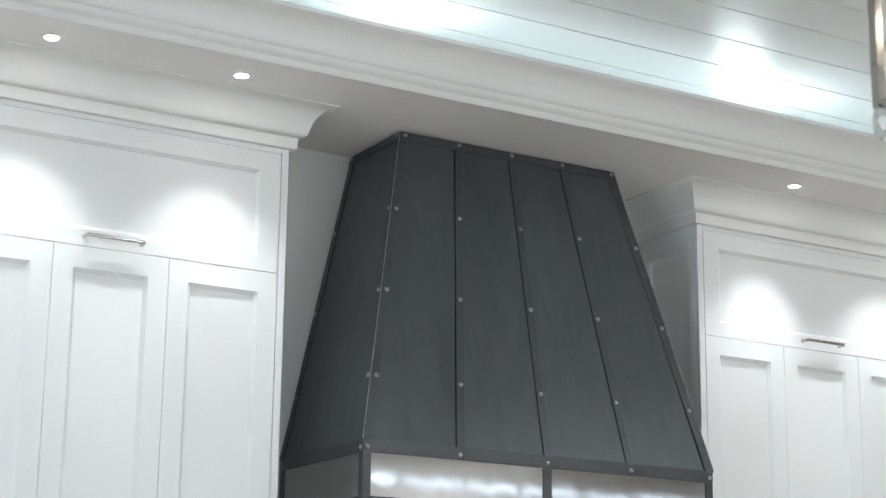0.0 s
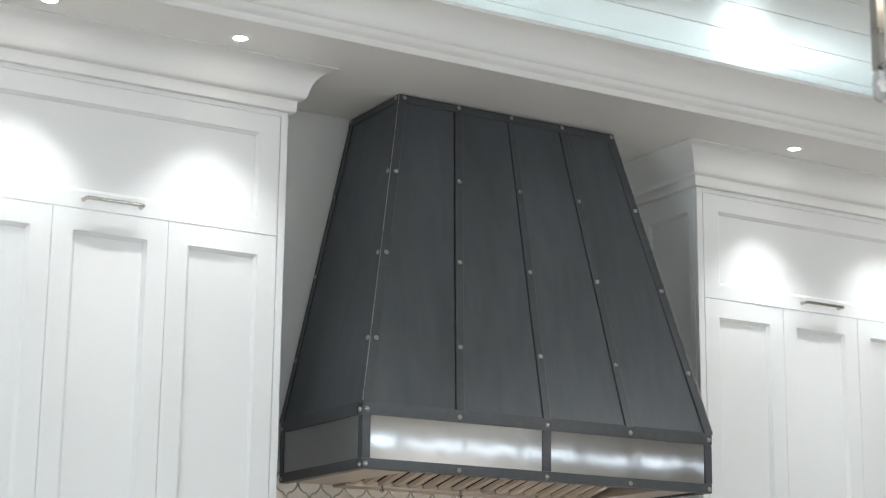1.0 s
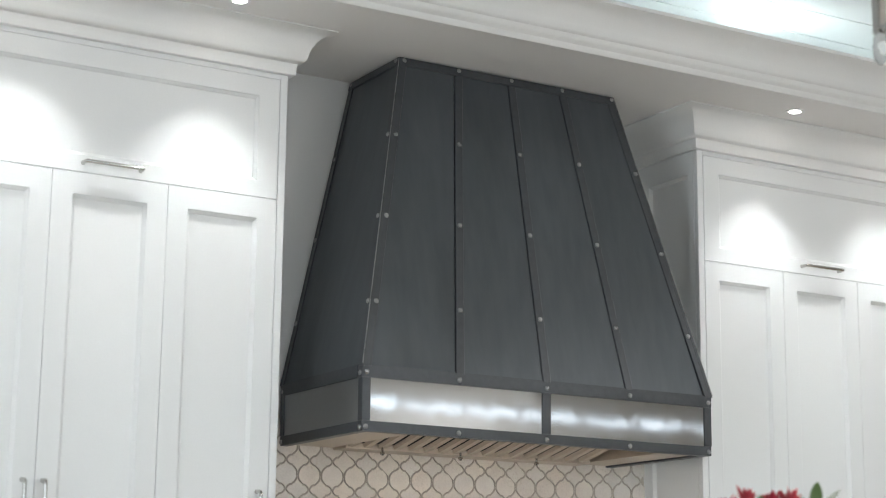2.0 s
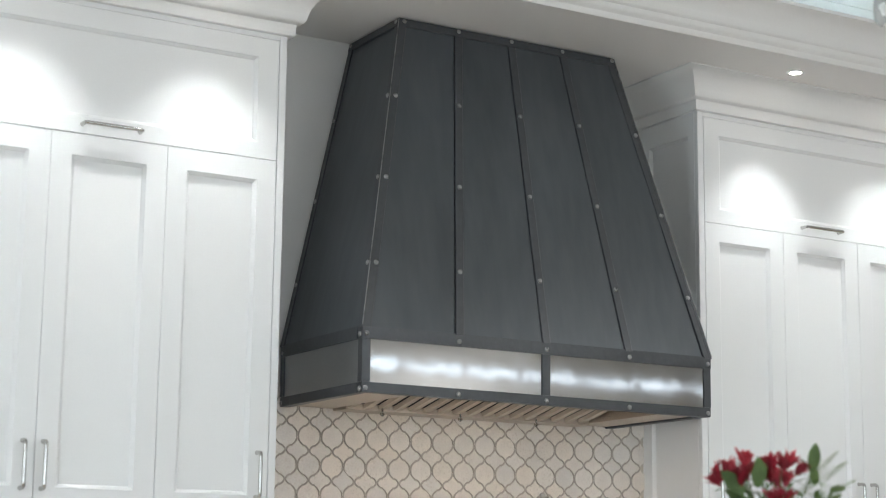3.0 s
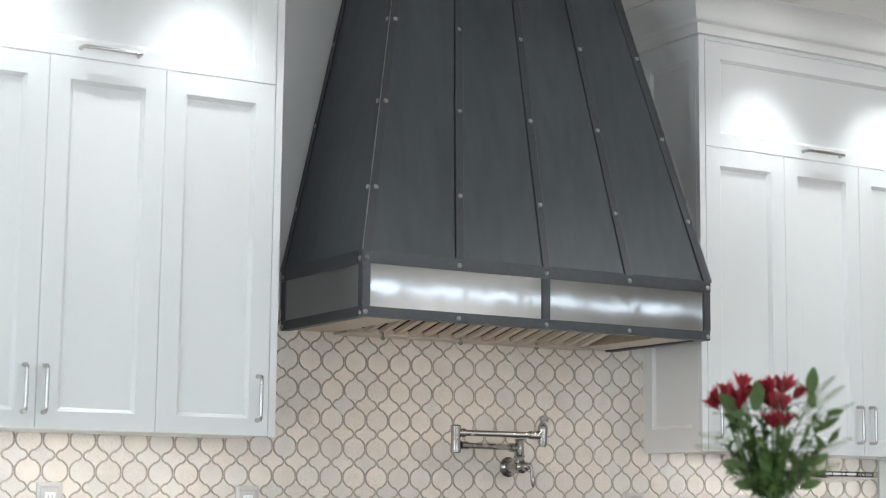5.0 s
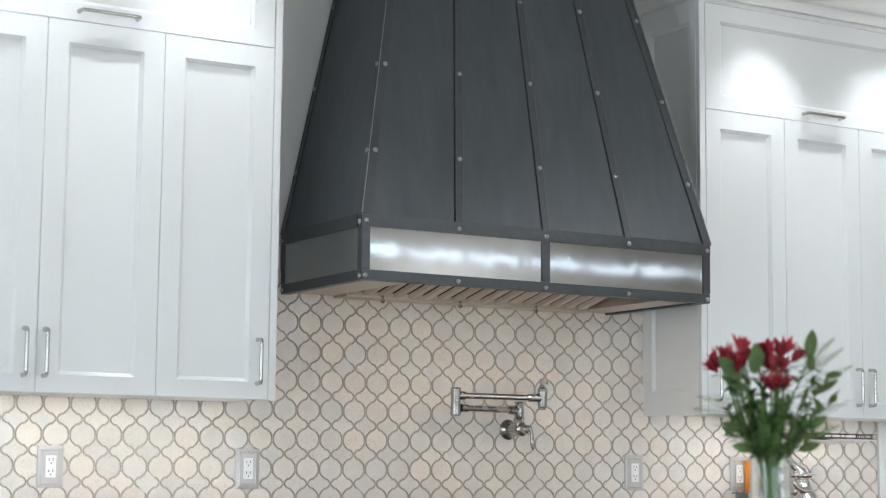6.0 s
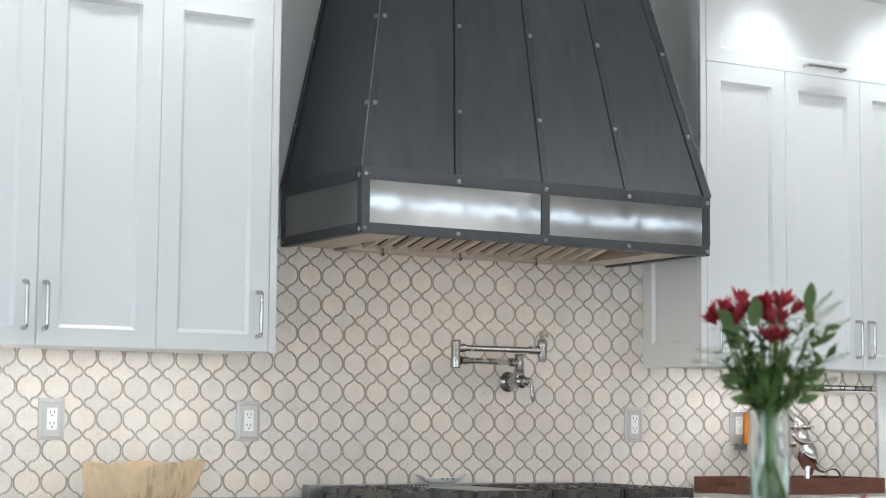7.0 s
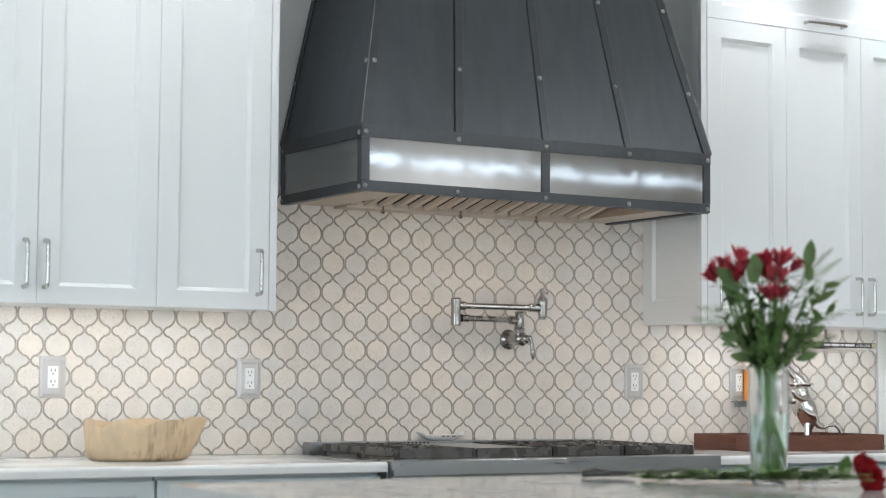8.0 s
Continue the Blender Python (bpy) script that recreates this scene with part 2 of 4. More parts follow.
    return merge(bm, b)


def merge(bm, b):
    if bm is None:
        return b
    me = bpy.data.meshes.new("scratch")
    b.to_mesh(me)
    b.free()
    bm.from_mesh(me)
    bpy.data.meshes.remove(me)
    return bm


def loft(rings, bm=None, closed=True, caps=True):
    """Joins rings of points that have the same count."""
    b = bmesh.new()
    rows = [[b.verts.new(p) for p in r] for r in rings]
    n = len(rows[0])
    for r0, r1 in zip(rows, rows[1:]):
        for i in range(n if closed else n - 1):
            j = (i + 1) % n
            b.faces.new((r0[i], r0[j], r1[j], r1[i]))
    if caps:
        b.faces.new(rows[0][::-1])
        b.faces.new(rows[-1])
    return merge(bm, b)


def frame_loops(x0, x1, z0, z1, steps, bm=None):
    """A board in the x-z plane whose front is stepped: each step is (inset, y)."""
    rings = [[(x0 + i, y, z0 + i), (x1 - i, y, z0 + i), (x1 - i, y, z1 - i), (x0 + i, y, z1 - i)] for i, y in steps]
    return loft(rings, bm)


def panel_loops(x0, x1, z0, z1, side, top, bottom, y, depth, thick=0.02, bm=None):
    """A framed door: stiles, rails and a sunk panel with a moulded inner edge."""
    def ring(l, b, t, yy):
        return [(x0 + l, yy, z0 + b), (x1 - l, yy, z0 + b), (x1 - l, yy, z1 - t), (x0 + l, yy, z1 - t)]
    rings = [ring(0, 0, 0, y + thick), ring(0, 0, 0, y + 0.0012), ring(0.0012, 0.0012, 0.0012, y), ring(side, bottom, top, y),
             ring(side + 0.002, bottom + 0.002, top + 0.002, y + 0.003), ring(side + 0.009, bottom + 0.009, top + 0.009, y + depth * 0.75),
             ring(side + 0.011, bottom + 0.011, top + 0.011, y + depth)]
    return loft(rings, bm)


def sweep(path, offs, profile, bm=None):
    """Sweeps a profile of (out, z) along plan points; offs holds the outward way at each point."""
    return loft([[(px + ox * o, py + oy * o, z) for o, z in profile] for (px, py), (ox, oy) in zip(path, offs)], bm)


def tube(points, radii, seg=12, bm=None, caps=True):
    pts = [Vector(p) for p in points]
    if isinstance(radii, (int, float)):
        radii = [radii] * len(pts)
    rings, up = [], None
    for i, p in enumerate(pts):
        d = (pts[min(i + 1, len(pts) - 1)] - pts[max(i - 1, 0)]).normalized()
        if up is None:
            up = d.orthogonal().normalized()
        up = (up - d * up.dot(d)).normalized()
        side = d.cross(up)
        rings.append([p + radii[i] * (math.cos(a) * up + math.sin(a) * side) for a in (2 * math.pi * k / seg for k in range(seg))])
    return loft(rings, bm, True, caps)


def lathe(cx, cy, profile, seg=32, bm=None, caps=True):
    return loft([[(cx + r * math.cos(a), cy + r * math.sin(a), z) for a in (2 * math.pi * k / seg for k in range(seg))] for r, z in profile], bm, True, caps)


def dome(place, normal, r, bm=None, flat=0.62):
    """A round rivet head on a surface."""
    n = Vector(normal).normalized()
    u = n.orthogonal().normalized()
    w = n.cross(u)
    p = Vector(place)
    rings = []
    for k, (rr, hh) in enumerate(((1.0, -0.1), (1.0, 0.12), (0.9, 0.38), (0.62, 0.6), (0.22, 0.7))):
        rings.append([p + n * (hh * r * flat * 1.5) + (u * math.cos(a) + w * math.sin(a)) * (r * rr) for a in (2 * math.pi * i / 12 for i in range(12))])
    return loft(rings, bm)


def bent(points, steps=6):
    """Rounds a polyline's inner corners."""
    pts = [Vector(p) for p in points]
    out = [pts[0]]
    for a, b, c in zip(pts, pts[1:], pts[2:]):
        r = min(0.012, (a - b).length / 2, (c - b).length / 2)
        p, q = b + (a - b).normalized() * r, b + (c - b).normalized() * r
        for k in range(steps + 1):
            t = k / steps
            out.append((1 - t) ** 2 * p + 2 * t * (1 - t) * b + t * t * q)
    return out + [pts[-1]]


# ---- the room ----
b = bmesh.new()
for i in range(70):
    y1 = -i * 0.14
    if y1 - 0.138 < WALL_BACK:
        break
    box(WALL_L, WALL_R, y1 - 0.138, y1, -0.02, 0.0, 0.0, b)
solid("floor", b, M_FLOOR, "warm oak plank floor of the kitchen", "floor", kind="structure")

# kitchen wall: painted, with the tiled zone set in front of it
solid("wall_north", box(WALL_L, WALL_R, 0.008, 0.16, 0, CEIL + 0.3, 0), M_WALL, "painted kitchen wall behind hood and cabinets", "wall", kind="structure")
b = bmesh.new()
for y0, y1, z0, z1 in ((WALL_BACK, -5.0, 0, CEIL + 0.3), (-2.2, 0.16, 0, CEIL + 0.3), (-5.0, -2.2, 0, 0.55), (-5.0, -2.2, 2.65, CEIL + 0.3)):
    box(WALL_L - 0.15, WALL_L, y0, y1, z0, z1, 0, b)
solid("wall_west", b, M_WALL, "painted wall with one wide window", "wall", kind="structure")
solid("wall_east", box(WALL_R, WALL_R + 0.15, WALL_BACK, 0.16, 0, CEIL + 0.3, 0), M_WALL, "plain painted wall of the room", "wall", kind="structure")
b = bmesh.new()
WINDOWS = ((-5.4, -3.0), (-2.4, 0.0), (1.0, 3.4))
# made-up bright slot, mirrored as a streak in the hood's steel panels
STREAK_SLOT = (3.55, 7.9)
edges = [WALL_L] + [e for w in WINDOWS for e in w] + [STREAK_SLOT[0]]
for x0, x1 in zip(edges[::2], edges[1::2]):
    box(x0, x1, WALL_BACK - 0.15, WALL_BACK, 0, CEIL + 0.3, 0, b)
for x0, x1 in WINDOWS:
    box(x0, x1, WALL_BACK - 0.15, WALL_BACK, 0, 0.5, 0, b)
    box(x0, x1, WALL_BACK - 0.15, WALL_BACK, 2.9, CEIL + 0.3, 0, b)
box(STREAK_SLOT[1], WALL_R, WALL_BACK - 0.15, WALL_BACK, 0, CEIL + 0.3, 0, b)
for z0, z1 in ((0, 2.975), (3.055, CEIL + 0.3)):
    box(*STREAK_SLOT, WALL_BACK - 0.15, WALL_BACK, z0, z1, 0, b)
# bars that break up the mirrored streak
for k in range(6):
    box(4.15 + k * 0.62, 4.20 + k * 0.62, WALL_BACK - 0.10, WALL_BACK - 0.05, 2.975, 3.055, 0, b)
solid("wall_south", b, M_WALL, "painted wall with three tall windows and a high slot added for reflections", "wall", kind="structure")
for x0, x1 in WINDOWS:
    w = thing("window_1", ((x0 + x1) / 2, WALL_BACK - 0.08, 0.5), "tall white-framed window with daylight behind it", "window", kind="structure")
    fr = bmesh.new()
    for a, c in ((x0, x0 + 0.06), (x1 - 0.06, x1), ((x0 + x1) / 2 - 0.03, (x0 + x1) / 2 + 0.03)):
        box(a, c, WALL_BACK - 0.11, WALL_BACK - 0.05, 0.5, 2.9, 0.002, fr)
    for a, c in ((0.5, 0.56), (2.84, 2.9), (2.15, 2.2)):
        box(x0, x1, WALL_BACK - 0.105, WALL_BACK - 0.055, a, c, 0.002, fr)
    part("window_frame", fr, M_TRIM, w)
w = thing("window_2", (WALL_L - 0.08, -3.6, 0.55), "wide white-framed window with daylight behind it", "window", kind="structure")
fr = bmesh.new()
for a, c in ((-5.0, -4.94), (-2.26, -2.2), (-3.63, -3.57)):
    box(WALL_L - 0.11, WALL_L - 0.05, a, c, 0.55, 2.65, 0.002, fr)
for a, c in ((0.55, 0.61), (2.59, 2.65)):
    box(WALL_L - 0.105, WALL_L - 0.055, -5.0, -2.2, a, c, 0.002, fr)
part("window_frame", fr, M_TRIM, w)
solid("backdrop", box(WALL_L - 1.6, WALL_L - 1.5, -8, 1, -0.5, 5, 0), M_DAYGLOW, "plain bright daylight outside the wide window", "backdrop", kind="structure")
solid("backdrop", box(WALL_L - 3, WALL_R + 3, WALL_BACK - 2.6, WALL_BACK - 2.5, -0.5, 5, 0), M_DAYGLOW, "plain bright daylight outside the windows", "backdrop", kind="structure")

# boarded ceiling, in one mesh
b = bmesh.new()
y = 0.0125
while y > WALL_BACK:
    box(WALL_L, WALL_R, y - 0.2035, y, CEIL, CEIL + 0.018, 0.0025, b)
    y -= 0.2065
box(WALL_L, WALL_R, WALL_BACK, 0.0, CEIL + 0.014, CEIL + 0.1, 0, b)
solid("ceiling", b, M_BOARD, "white painted shiplap board ceiling", "ceiling", kind="structure")

# dropped soffit over the cabinets, with holes for the downlights left as shallow cans
solid("soffit", box(WALL_L, WALL_R, -0.70, 0.006, SOFFIT, 3.06, 0.0), M_SOFFIT, "smooth white dropped soffit over the cabinets", "soffit", kind="structure")
FASCIA = [(0.0, 3.0), (0.010, 2.998), (0.014, 3.004), (0.014, 3.018), (0.019, 3.024), (0.026, 3.027), (0.030, 3.034), (0.030, 3.046), (0.038, 3.05), (0.042, 3.056),
          (0.043, 3.075), (0.048, 3.094), (0.057, 3.112), (0.070, 3.127), (0.086, 3.138), (0.098, 3.143), (0.104, 3.146), (0.104, 3.158), (0.094, 3.160), (0.088, 3.150), (0.03, 3.11), (0.0, 3.08)]
b = sweep([(WALL_L, -0.70), (WALL_R, -0.70)], [(0, -1), (0, -1)], FASCIA)
solid("cornice", b, M_TRIM, "white coved cornice along the soffit's edge", "cornice", kind="structure", smooth=True)

for lx in LAMPS_X:
    d = thing("recessed_downlight", (lx, -0.556, SOFFIT), "small round recessed downlight, lit, in the soffit", "downlight", "soffit downlights")
    part("trim_ring", lathe(lx, -0.556, [(0.034, SOFFIT - 0.0005), (0.034, SOFFIT - 0.003), (0.028, SOFFIT - 0.004), (0.0225, SOFFIT - 0.003), (0.0225, SOFFIT - 0.0005)], 28, caps=False), M_WHITE, d, smooth=True)
    lens = part("lens", lathe(lx, -0.556, [(0.0205, SOFFIT - 0.0008), (0.0205, SOFFIT - 0.0022), (0.012, SOFFIT - 0.0026)], 24), M_LED, d, "glowing lens")
    lens.visible_shadow = False

# ---- wall cabinets ----
CROWN = [(0.0, 2.863), (0.016, 2.863), (0.018, 2.865), (0.019, 2.878), (0.020, 2.896), (0.022, 2.900), (0.030, 2.902), (0.036, 2.904), (0.040, 2.908),
         (0.044, 2.914), (0.048, 2.930), (0.055, 2.950), (0.066, 2.968), (0.081, 2.982), (0.098, 2.991), (0.112, 2.994), (0.117, 2.996), (0.117, 3.0005), (0.0, 3.0005)]


def pull(parent, a, b_, out, name="handle"):
    """A bar pull from a to b_ that stands out from the door on two feet."""
    a, b_ = Vector(a), Vector(b_)
    n = Vector((0, -out, 0))
    ob = tube(bent([a, a + n, b_ + n, b_]), 0.0058, 12)
    for p in (a, b_):
        tube([p + Vector((0, -0.0003, 0)), p + Vector((0, -0.004, 0))], [0.0072, 0.0058], 12, ob)
    return part(name, ob, M_NICKEL, parent, "satin nickel bar handle", smooth=True)


def wall_cabinet(x0, x1, doors, handles, side_panel):
    """x0..x1 carcass; doors: the door joints; handles: x of each upright pull and its door."""
    c = thing("wall_cabinet", ((x0 + x1) / 2, FACE / 2, CAB_BOTTOM), "tall white painted wall cabinet with closed panelled doors", "cabinet", "wall cabinets")
    body = box(x0 + (0.022 if side_panel else 0), x1, FACE + 0.0215, 0.004, CAB_BOTTOM + 0.016, SOFFIT - 0.004, 0.001)
    lo, hi = doors[0], doors[-1]
    # face frame: stiles and rails, flush with the inset doors
    fr = bmesh.new()
    for a, d in ((x0, lo - 0.0011), (hi + 0.0011, x1)):
        if d - a > 0.004:
            box(a, d, FACE, FACE + 0.0205, CAB_BOTTOM, 2.99, 0.0012, fr)
    box(lo - 0.001, hi + 0.001, FACE + 0.0005, FACE + 0.0205, 2.8465, 2.99, 0.001, fr)
    box(x0 + 0.004, x1 - 0.004, FACE + 0.04, 0.0, CAB_BOTTOM + 0.006, CAB_BOTTOM + 0.016, 0.001, fr)
    part("carcass", body, M_PAINT, c)
    part("face_frame", fr, M_PAINT, c)
    gap = 0.0008
    for i, (a, d) in enumerate(zip(doors, doors[1:])):
        bm = panel_loops(a + gap, d - gap, CAB_BOTTOM + 0.002, DOOR_SPLIT - gap, 0.064, 0.066, 0.052, FACE, 0.012, 0.0205)
        door = part("door", bm, M_PAINT, c)
        for hx in handles:
            if a < hx < d:
                pull(door, (hx, FACE, 1.412), (hx, FACE, 1.545), 0.030)
    top = part("lift_up_door", panel_loops(lo + gap, hi - gap, DOOR_SPLIT + gap, 2.846 - gap, 0.070, 0.062, 0.052, FACE, 0.012, 0.0205), M_PAINT, c)
    mid = (lo + hi) / 2
    pull(top, (mid - 0.090, FACE, 2.484), (mid + 0.090, FACE, 2.484), 0.032)
    if side_panel:
        # framed end panel that faces the hood
        e = bmesh.new()
        ys = (FACE + 0.021, 0.003)
        def ring(i_front, i_back, bot, topv, x):
            return [(x, ys[0] + i_front, CAB_BOTTOM + bot), (x, ys[1] - i_back, CAB_BOTTOM + bot), (x, ys[1] - i_back, 2.99 - topv), (x, ys[0] + i_front, 2.99 - topv)]
        s = x0 - 0.0005
        loft([ring(0, 0, 0, 0, s + 0.021), ring(0, 0, 0, 0, s), ring(0.035, 0.058, 0.085, 0.21, s), ring(0.038, 0.061, 0.088, 0.213, s + 0.003), ring(0.047, 0.07, 0.097, 0.222, s + 0.010)], e)
        part("end_panel", e, M_PAINT, c)
    return c


wall_cabinet(-2.0, CAB_L, (-1.945, -1.583, -1.221, -0.859), (-0.896, -1.560, -1.620), False)
wall_cabinet(CAB_R, 1.9535, (0.836, 1.202, 1.568, 1.932), (0.873, 1.538, 1.600), True)
solid("crown_moulding", sweep([(-3.05, FACE), (CAB_L, FACE), (CAB_L, 0.004)], [(0, -1), (1, -1), (1, 0)], CROWN), M_TRIM, "white cove crown moulding on the wall cabinets", "crown moulding", "crown mouldings", "structure", smooth=True)
solid("crown_moulding", sweep([(CAB_R, 0.004), (CAB_R, FACE), (2.6, FACE)], [(-1, 0), (-1, -1), (0, -1)], CROWN), M_TRIM, "white cove crown moulding on the wall cabinets", "crown moulding", "crown mouldings", "structure", smooth=True)
# the run goes on past the view as plain cabinets
solid("end_cabinet", box(-3.05, -2.003, FACE, 0.004, CAB_BOTTOM, 2.99, 0.002), M_PAINT, "plain white wall cabinet at the end of the run", "cabinet")
solid("tall_cabinet", box(1.9575, 2.6, FACE, 0.004, CAB_BOTTOM + 0.0, 2.99, 0.002), M_PAINT, "plain white wall cabinet beside the tiled wall", "cabinet")

# ---- range hood ----
HX, HY, HZ0, HZ1 = 0.664, -0.575, 1.725, 1.921     # band: half width, front, bottom, top
TX, TY, TZ = 0.429, -0.345, 2.996                   # top of the tapered body
hood = thing("range_hood", (0, 0, HZ0), "tapered dark steel range hood with riveted straps", "range hood")
K = 0.0045   # the straps stand this far in front of the sheets


def front_at(u, z):
    """A point of the sloping front: u from -1 to 1 across it."""
    t = (z - HZ1) / (TZ - HZ1)
    return Vector((u * (HX + (TX - HX) * t), HY + (TY - HY) * t, z))


def side_at(s, v, z):
    """A point of a sloping side: v from 0 at the front edge to 1 at the wall."""
    t = (z - HZ1) / (TZ - HZ1)
    yf = HY + (TY - HY) * t
    return Vector((s * (HX + (TX - HX) * t), yf * (1 - v), z))


FN = Vector((0, -(TZ - HZ1), (TY - HY))).normalized()
FN = Vector((0, FN.y, abs(FN.z)))
SN = {s: Vector((s * (TZ - HZ1), 0, (HX - TX))).normalized() for s in (-1, 1)}


def slab(p, q, r, s, n, back=0.02, bev=0.0):
    """A plate with the front corners p q r s, of that thickness against n."""
    n = Vector(n)
    return loft([[Vector(c) - n * back for c in (p, q, r, s)], [Vector(c) for c in (p, q, r, s)]])


seam_x = [(-0.652 + 0.326 * k, -0.415 + 0.21 * k) for k in range(5)]


def on_front(k, z):
    t = (z - 1.901) / (2.985 - 1.901)
    x = seam_x[k][0] + (seam_x[k][1] - seam_x[k][0]) * t
    t2 = (z - HZ1) / (TZ - HZ1)
    return Vector((x, HY + (TY - HY) * t2, z))


# front sheets between the seams, each a plate of its own
for k in range(4):
    ga, gb = Vector((0.0, 0, 0)), Vector(((-0.0182, -0.0168, -0.0168, -0.0155)[k], 0, 0))
    part("sheet", slab(on_front(k, HZ1) + ga, on_front(k + 1, HZ1) + gb, on_front(k + 1, TZ) + gb, on_front(k, TZ) + ga, FN), M_IRON, hood, "dark blued steel sheet")
for s in (-1, 1):
    part("side_sheet", slab(side_at(s, 0.01, HZ1), side_at(s, 0.995, HZ1), side_at(s, 0.995, TZ), side_at(s, 0.01, TZ), SN[s]), M_IRON, hood, "dark blued steel sheet")

# straps on the front: seams, corners, top
HALF = 0.0145


def strap(p, q, across, n, half=HALF, thick=K, low=0.006):
    """A flat bar from p to q with eased edges."""
    p, q, n = Vector(p), Vector(q), Vector(n)
    a = Vector(across)
    a = (a - n * a.dot(n)).normalized()
    rings = []
    for c in (p, q):
        rings.append([c - a * half - n * low, c - a * half + n * (thick - 0.0015), c - a * (half - 0.0015) + n * thick, c + a * (half - 0.0015) + n * thick, c + a * half + n * (thick - 0.0015), c + a * half - n * low])
    return loft(rings)


RIVET_Z = (2.13, 2.42, 2.71)
rivet_list = []
for k in range(1, 4):
    part("strap", strap(on_front(k, HZ1), on_front(k, TZ - 0.03), (1, 0, 0), FN), M_STRAP, hood)
for k in range(5):
    for z in RIVET_Z + (2.985,):
        rivet_list.append((on_front(k, z) + FN * K, FN))
for s in (-1, 1):
    inset = 0.0135
    e0, e1 = front_at(s, HZ1), front_at(s, TZ)
    part("corner_strap", strap(e0 - Vector((s * inset, 0, 0)), e1 - Vector((s * inset, 0, 0)), (1, 0, 0), FN, 0.0135), M_STRAP, hood)
    part("corner_strap", strap(side_at(s, 0.0, HZ1) + Vector((0, 0.0075, 0)), side_at(s, 0.0, TZ) + Vector((0, 0.0075, 0)), (0, 1, 0), SN[s], 0.0135), M_STRAP, hood)
    part("wall_strap", strap(side_at(s, 1, HZ1) + Vector((0, -0.015, 0)), side_at(s, 1, TZ) + Vector((0, -0.015, 0)), (0, 1, 0), SN[s], 0.0145), M_STRAP, hood)
    part("top_strap", strap(side_at(s, 0.0, TZ - 0.0145), side_at(s, 1, TZ - 0.0145), (0, 0, 1), SN[s], 0.0145, K + 0.0015), M_STRAP, hood)
    # highlight along the polished corner, shaped as a rod of brighter steel
    edge = Vector((s * 0.0052, -0.0058, 0.001))
    part("corner_highlight", tube([front_at(s, HZ1 + 0.006) + edge, front_at(s, TZ - 0.002) + edge], 0.0016, 6), M_RIVET, hood, "thin bright rod for the highlight on the polished corner edge")
    for z in RIVET_Z:
        rivet_list.append((side_at(s, 0, z) + Vector((0, 0.010, 0)) + SN[s] * K, SN[s]))
        rivet_list.append((side_at(s, 1, z) + Vector((0, -0.015, 0)) + SN[s] * K, SN[s]))
    for v, dy in ((0, 0.012), (1, -0.015)):
        rivet_list.append((side_at(s, v, 2.985) + Vector((0, dy, 0)) + SN[s] * (K + 0.0015), SN[s]))
part("top_strap", strap(front_at(-1, TZ - 0.0145), front_at(1, TZ - 0.0145), (0, 0, 1), FN, 0.0145, K + 0.0015), M_STRAP, hood)

# the upright band: steel infill between bars
part("band_core", box(-HX + 0.004, HX - 0.004, HY + 0.004, -0.003, HZ0 + 0.125, HZ1 - 0.002, 0), M_STEEL_DULL, hood)
for x0, x1 in ((-HX + 0.028, -0.0155), (0.0155, HX - 0.028)):
    part("steel_panel", box(x0, x1, HY + 0.0035, HY + 0.02, HZ0 + 0.03, HZ1 - 0.032, 0.0006), M_STEEL, hood, "polished brushed steel infill panel")
for s in (-1, 1):
    xs = sorted((s * (HX - 0.02), s * (HX - 0.0035)))
    part("steel_panel", box(xs[0], xs[1], HY + 0.026, -0.028, HZ0 + 0.03, HZ1 - 0.032, 0.0006), M_STEEL_DULL, hood, "brushed steel infill panel")
part("bottom_bar", box(-HX, HX, HY, HY + 0.03, HZ0, HZ0 + 0.031, 0.0015), M_STRAP, hood)
part("top_bar", box(-HX - 0.002, HX + 0.002, HY - 0.0025, HY + 0.03, HZ1 - 0.034, HZ1 + 0.006, 0.002), M_STRAP, hood)
part("middle_bar", box(-0.0155, 0.0155, HY - 0.001, HY + 0.02, HZ0 + 0.0315, HZ1 - 0.0345, 0.001), M_STRAP, hood)
for s in (-1, 1):
    xs = sorted((s * HX, s * (HX - 0.03)))
    part("bottom_bar", box(xs[0], xs[1], HY + 0.0305, -0.003, HZ0, HZ0 + 0.031, 0.0015), M_STRAP, hood)
    xs = sorted((s * (HX + 0.002), s * (HX - 0.03)))
    part("top_bar", box(xs[0], xs[1], HY + 0.0305, -0.003, HZ1 - 0.034, HZ1 + 0.006, 0.002), M_STRAP, hood)
    xs = sorted((s * (HX - 0.0275), s * (HX + 0.001)))
    part("corner_bar", box(xs[0], xs[1], HY - 0.001, HY + 0.0275, HZ0 + 0.0315, HZ1 - 0.0345, 0.001), M_STRAP, hood)
    xs = sorted((s * (HX - 0.02), s * (HX + 0.001)))
    part("wall_bar", box(xs[0], xs[1], -0.03, -0.003, HZ0 + 0.0315, HZ1 - 0.0345, 0.001), M_STRAP, hood)
    for z in (1.736, 1.901):
        rivet_list.append((Vector((s * (HX + (0.002 if z > 1.8 else 0)), HY + 0.014, z)), Vector((s, 0, 0))))
        rivet_list.append((Vector((s * (HX + (0.002 if z > 1.8 else 0)), -0.016, z)), Vector((s, 0, 0))))
for k in range(5):
    rivet_list.append((Vector((seam_x[k][0], HY - 0.0025, 1.903)), Vector((0, -1, 0))))
    rivet_list.append((Vector((seam_x[k][0], HY, 1.738)), Vector((0, -1, 0))))
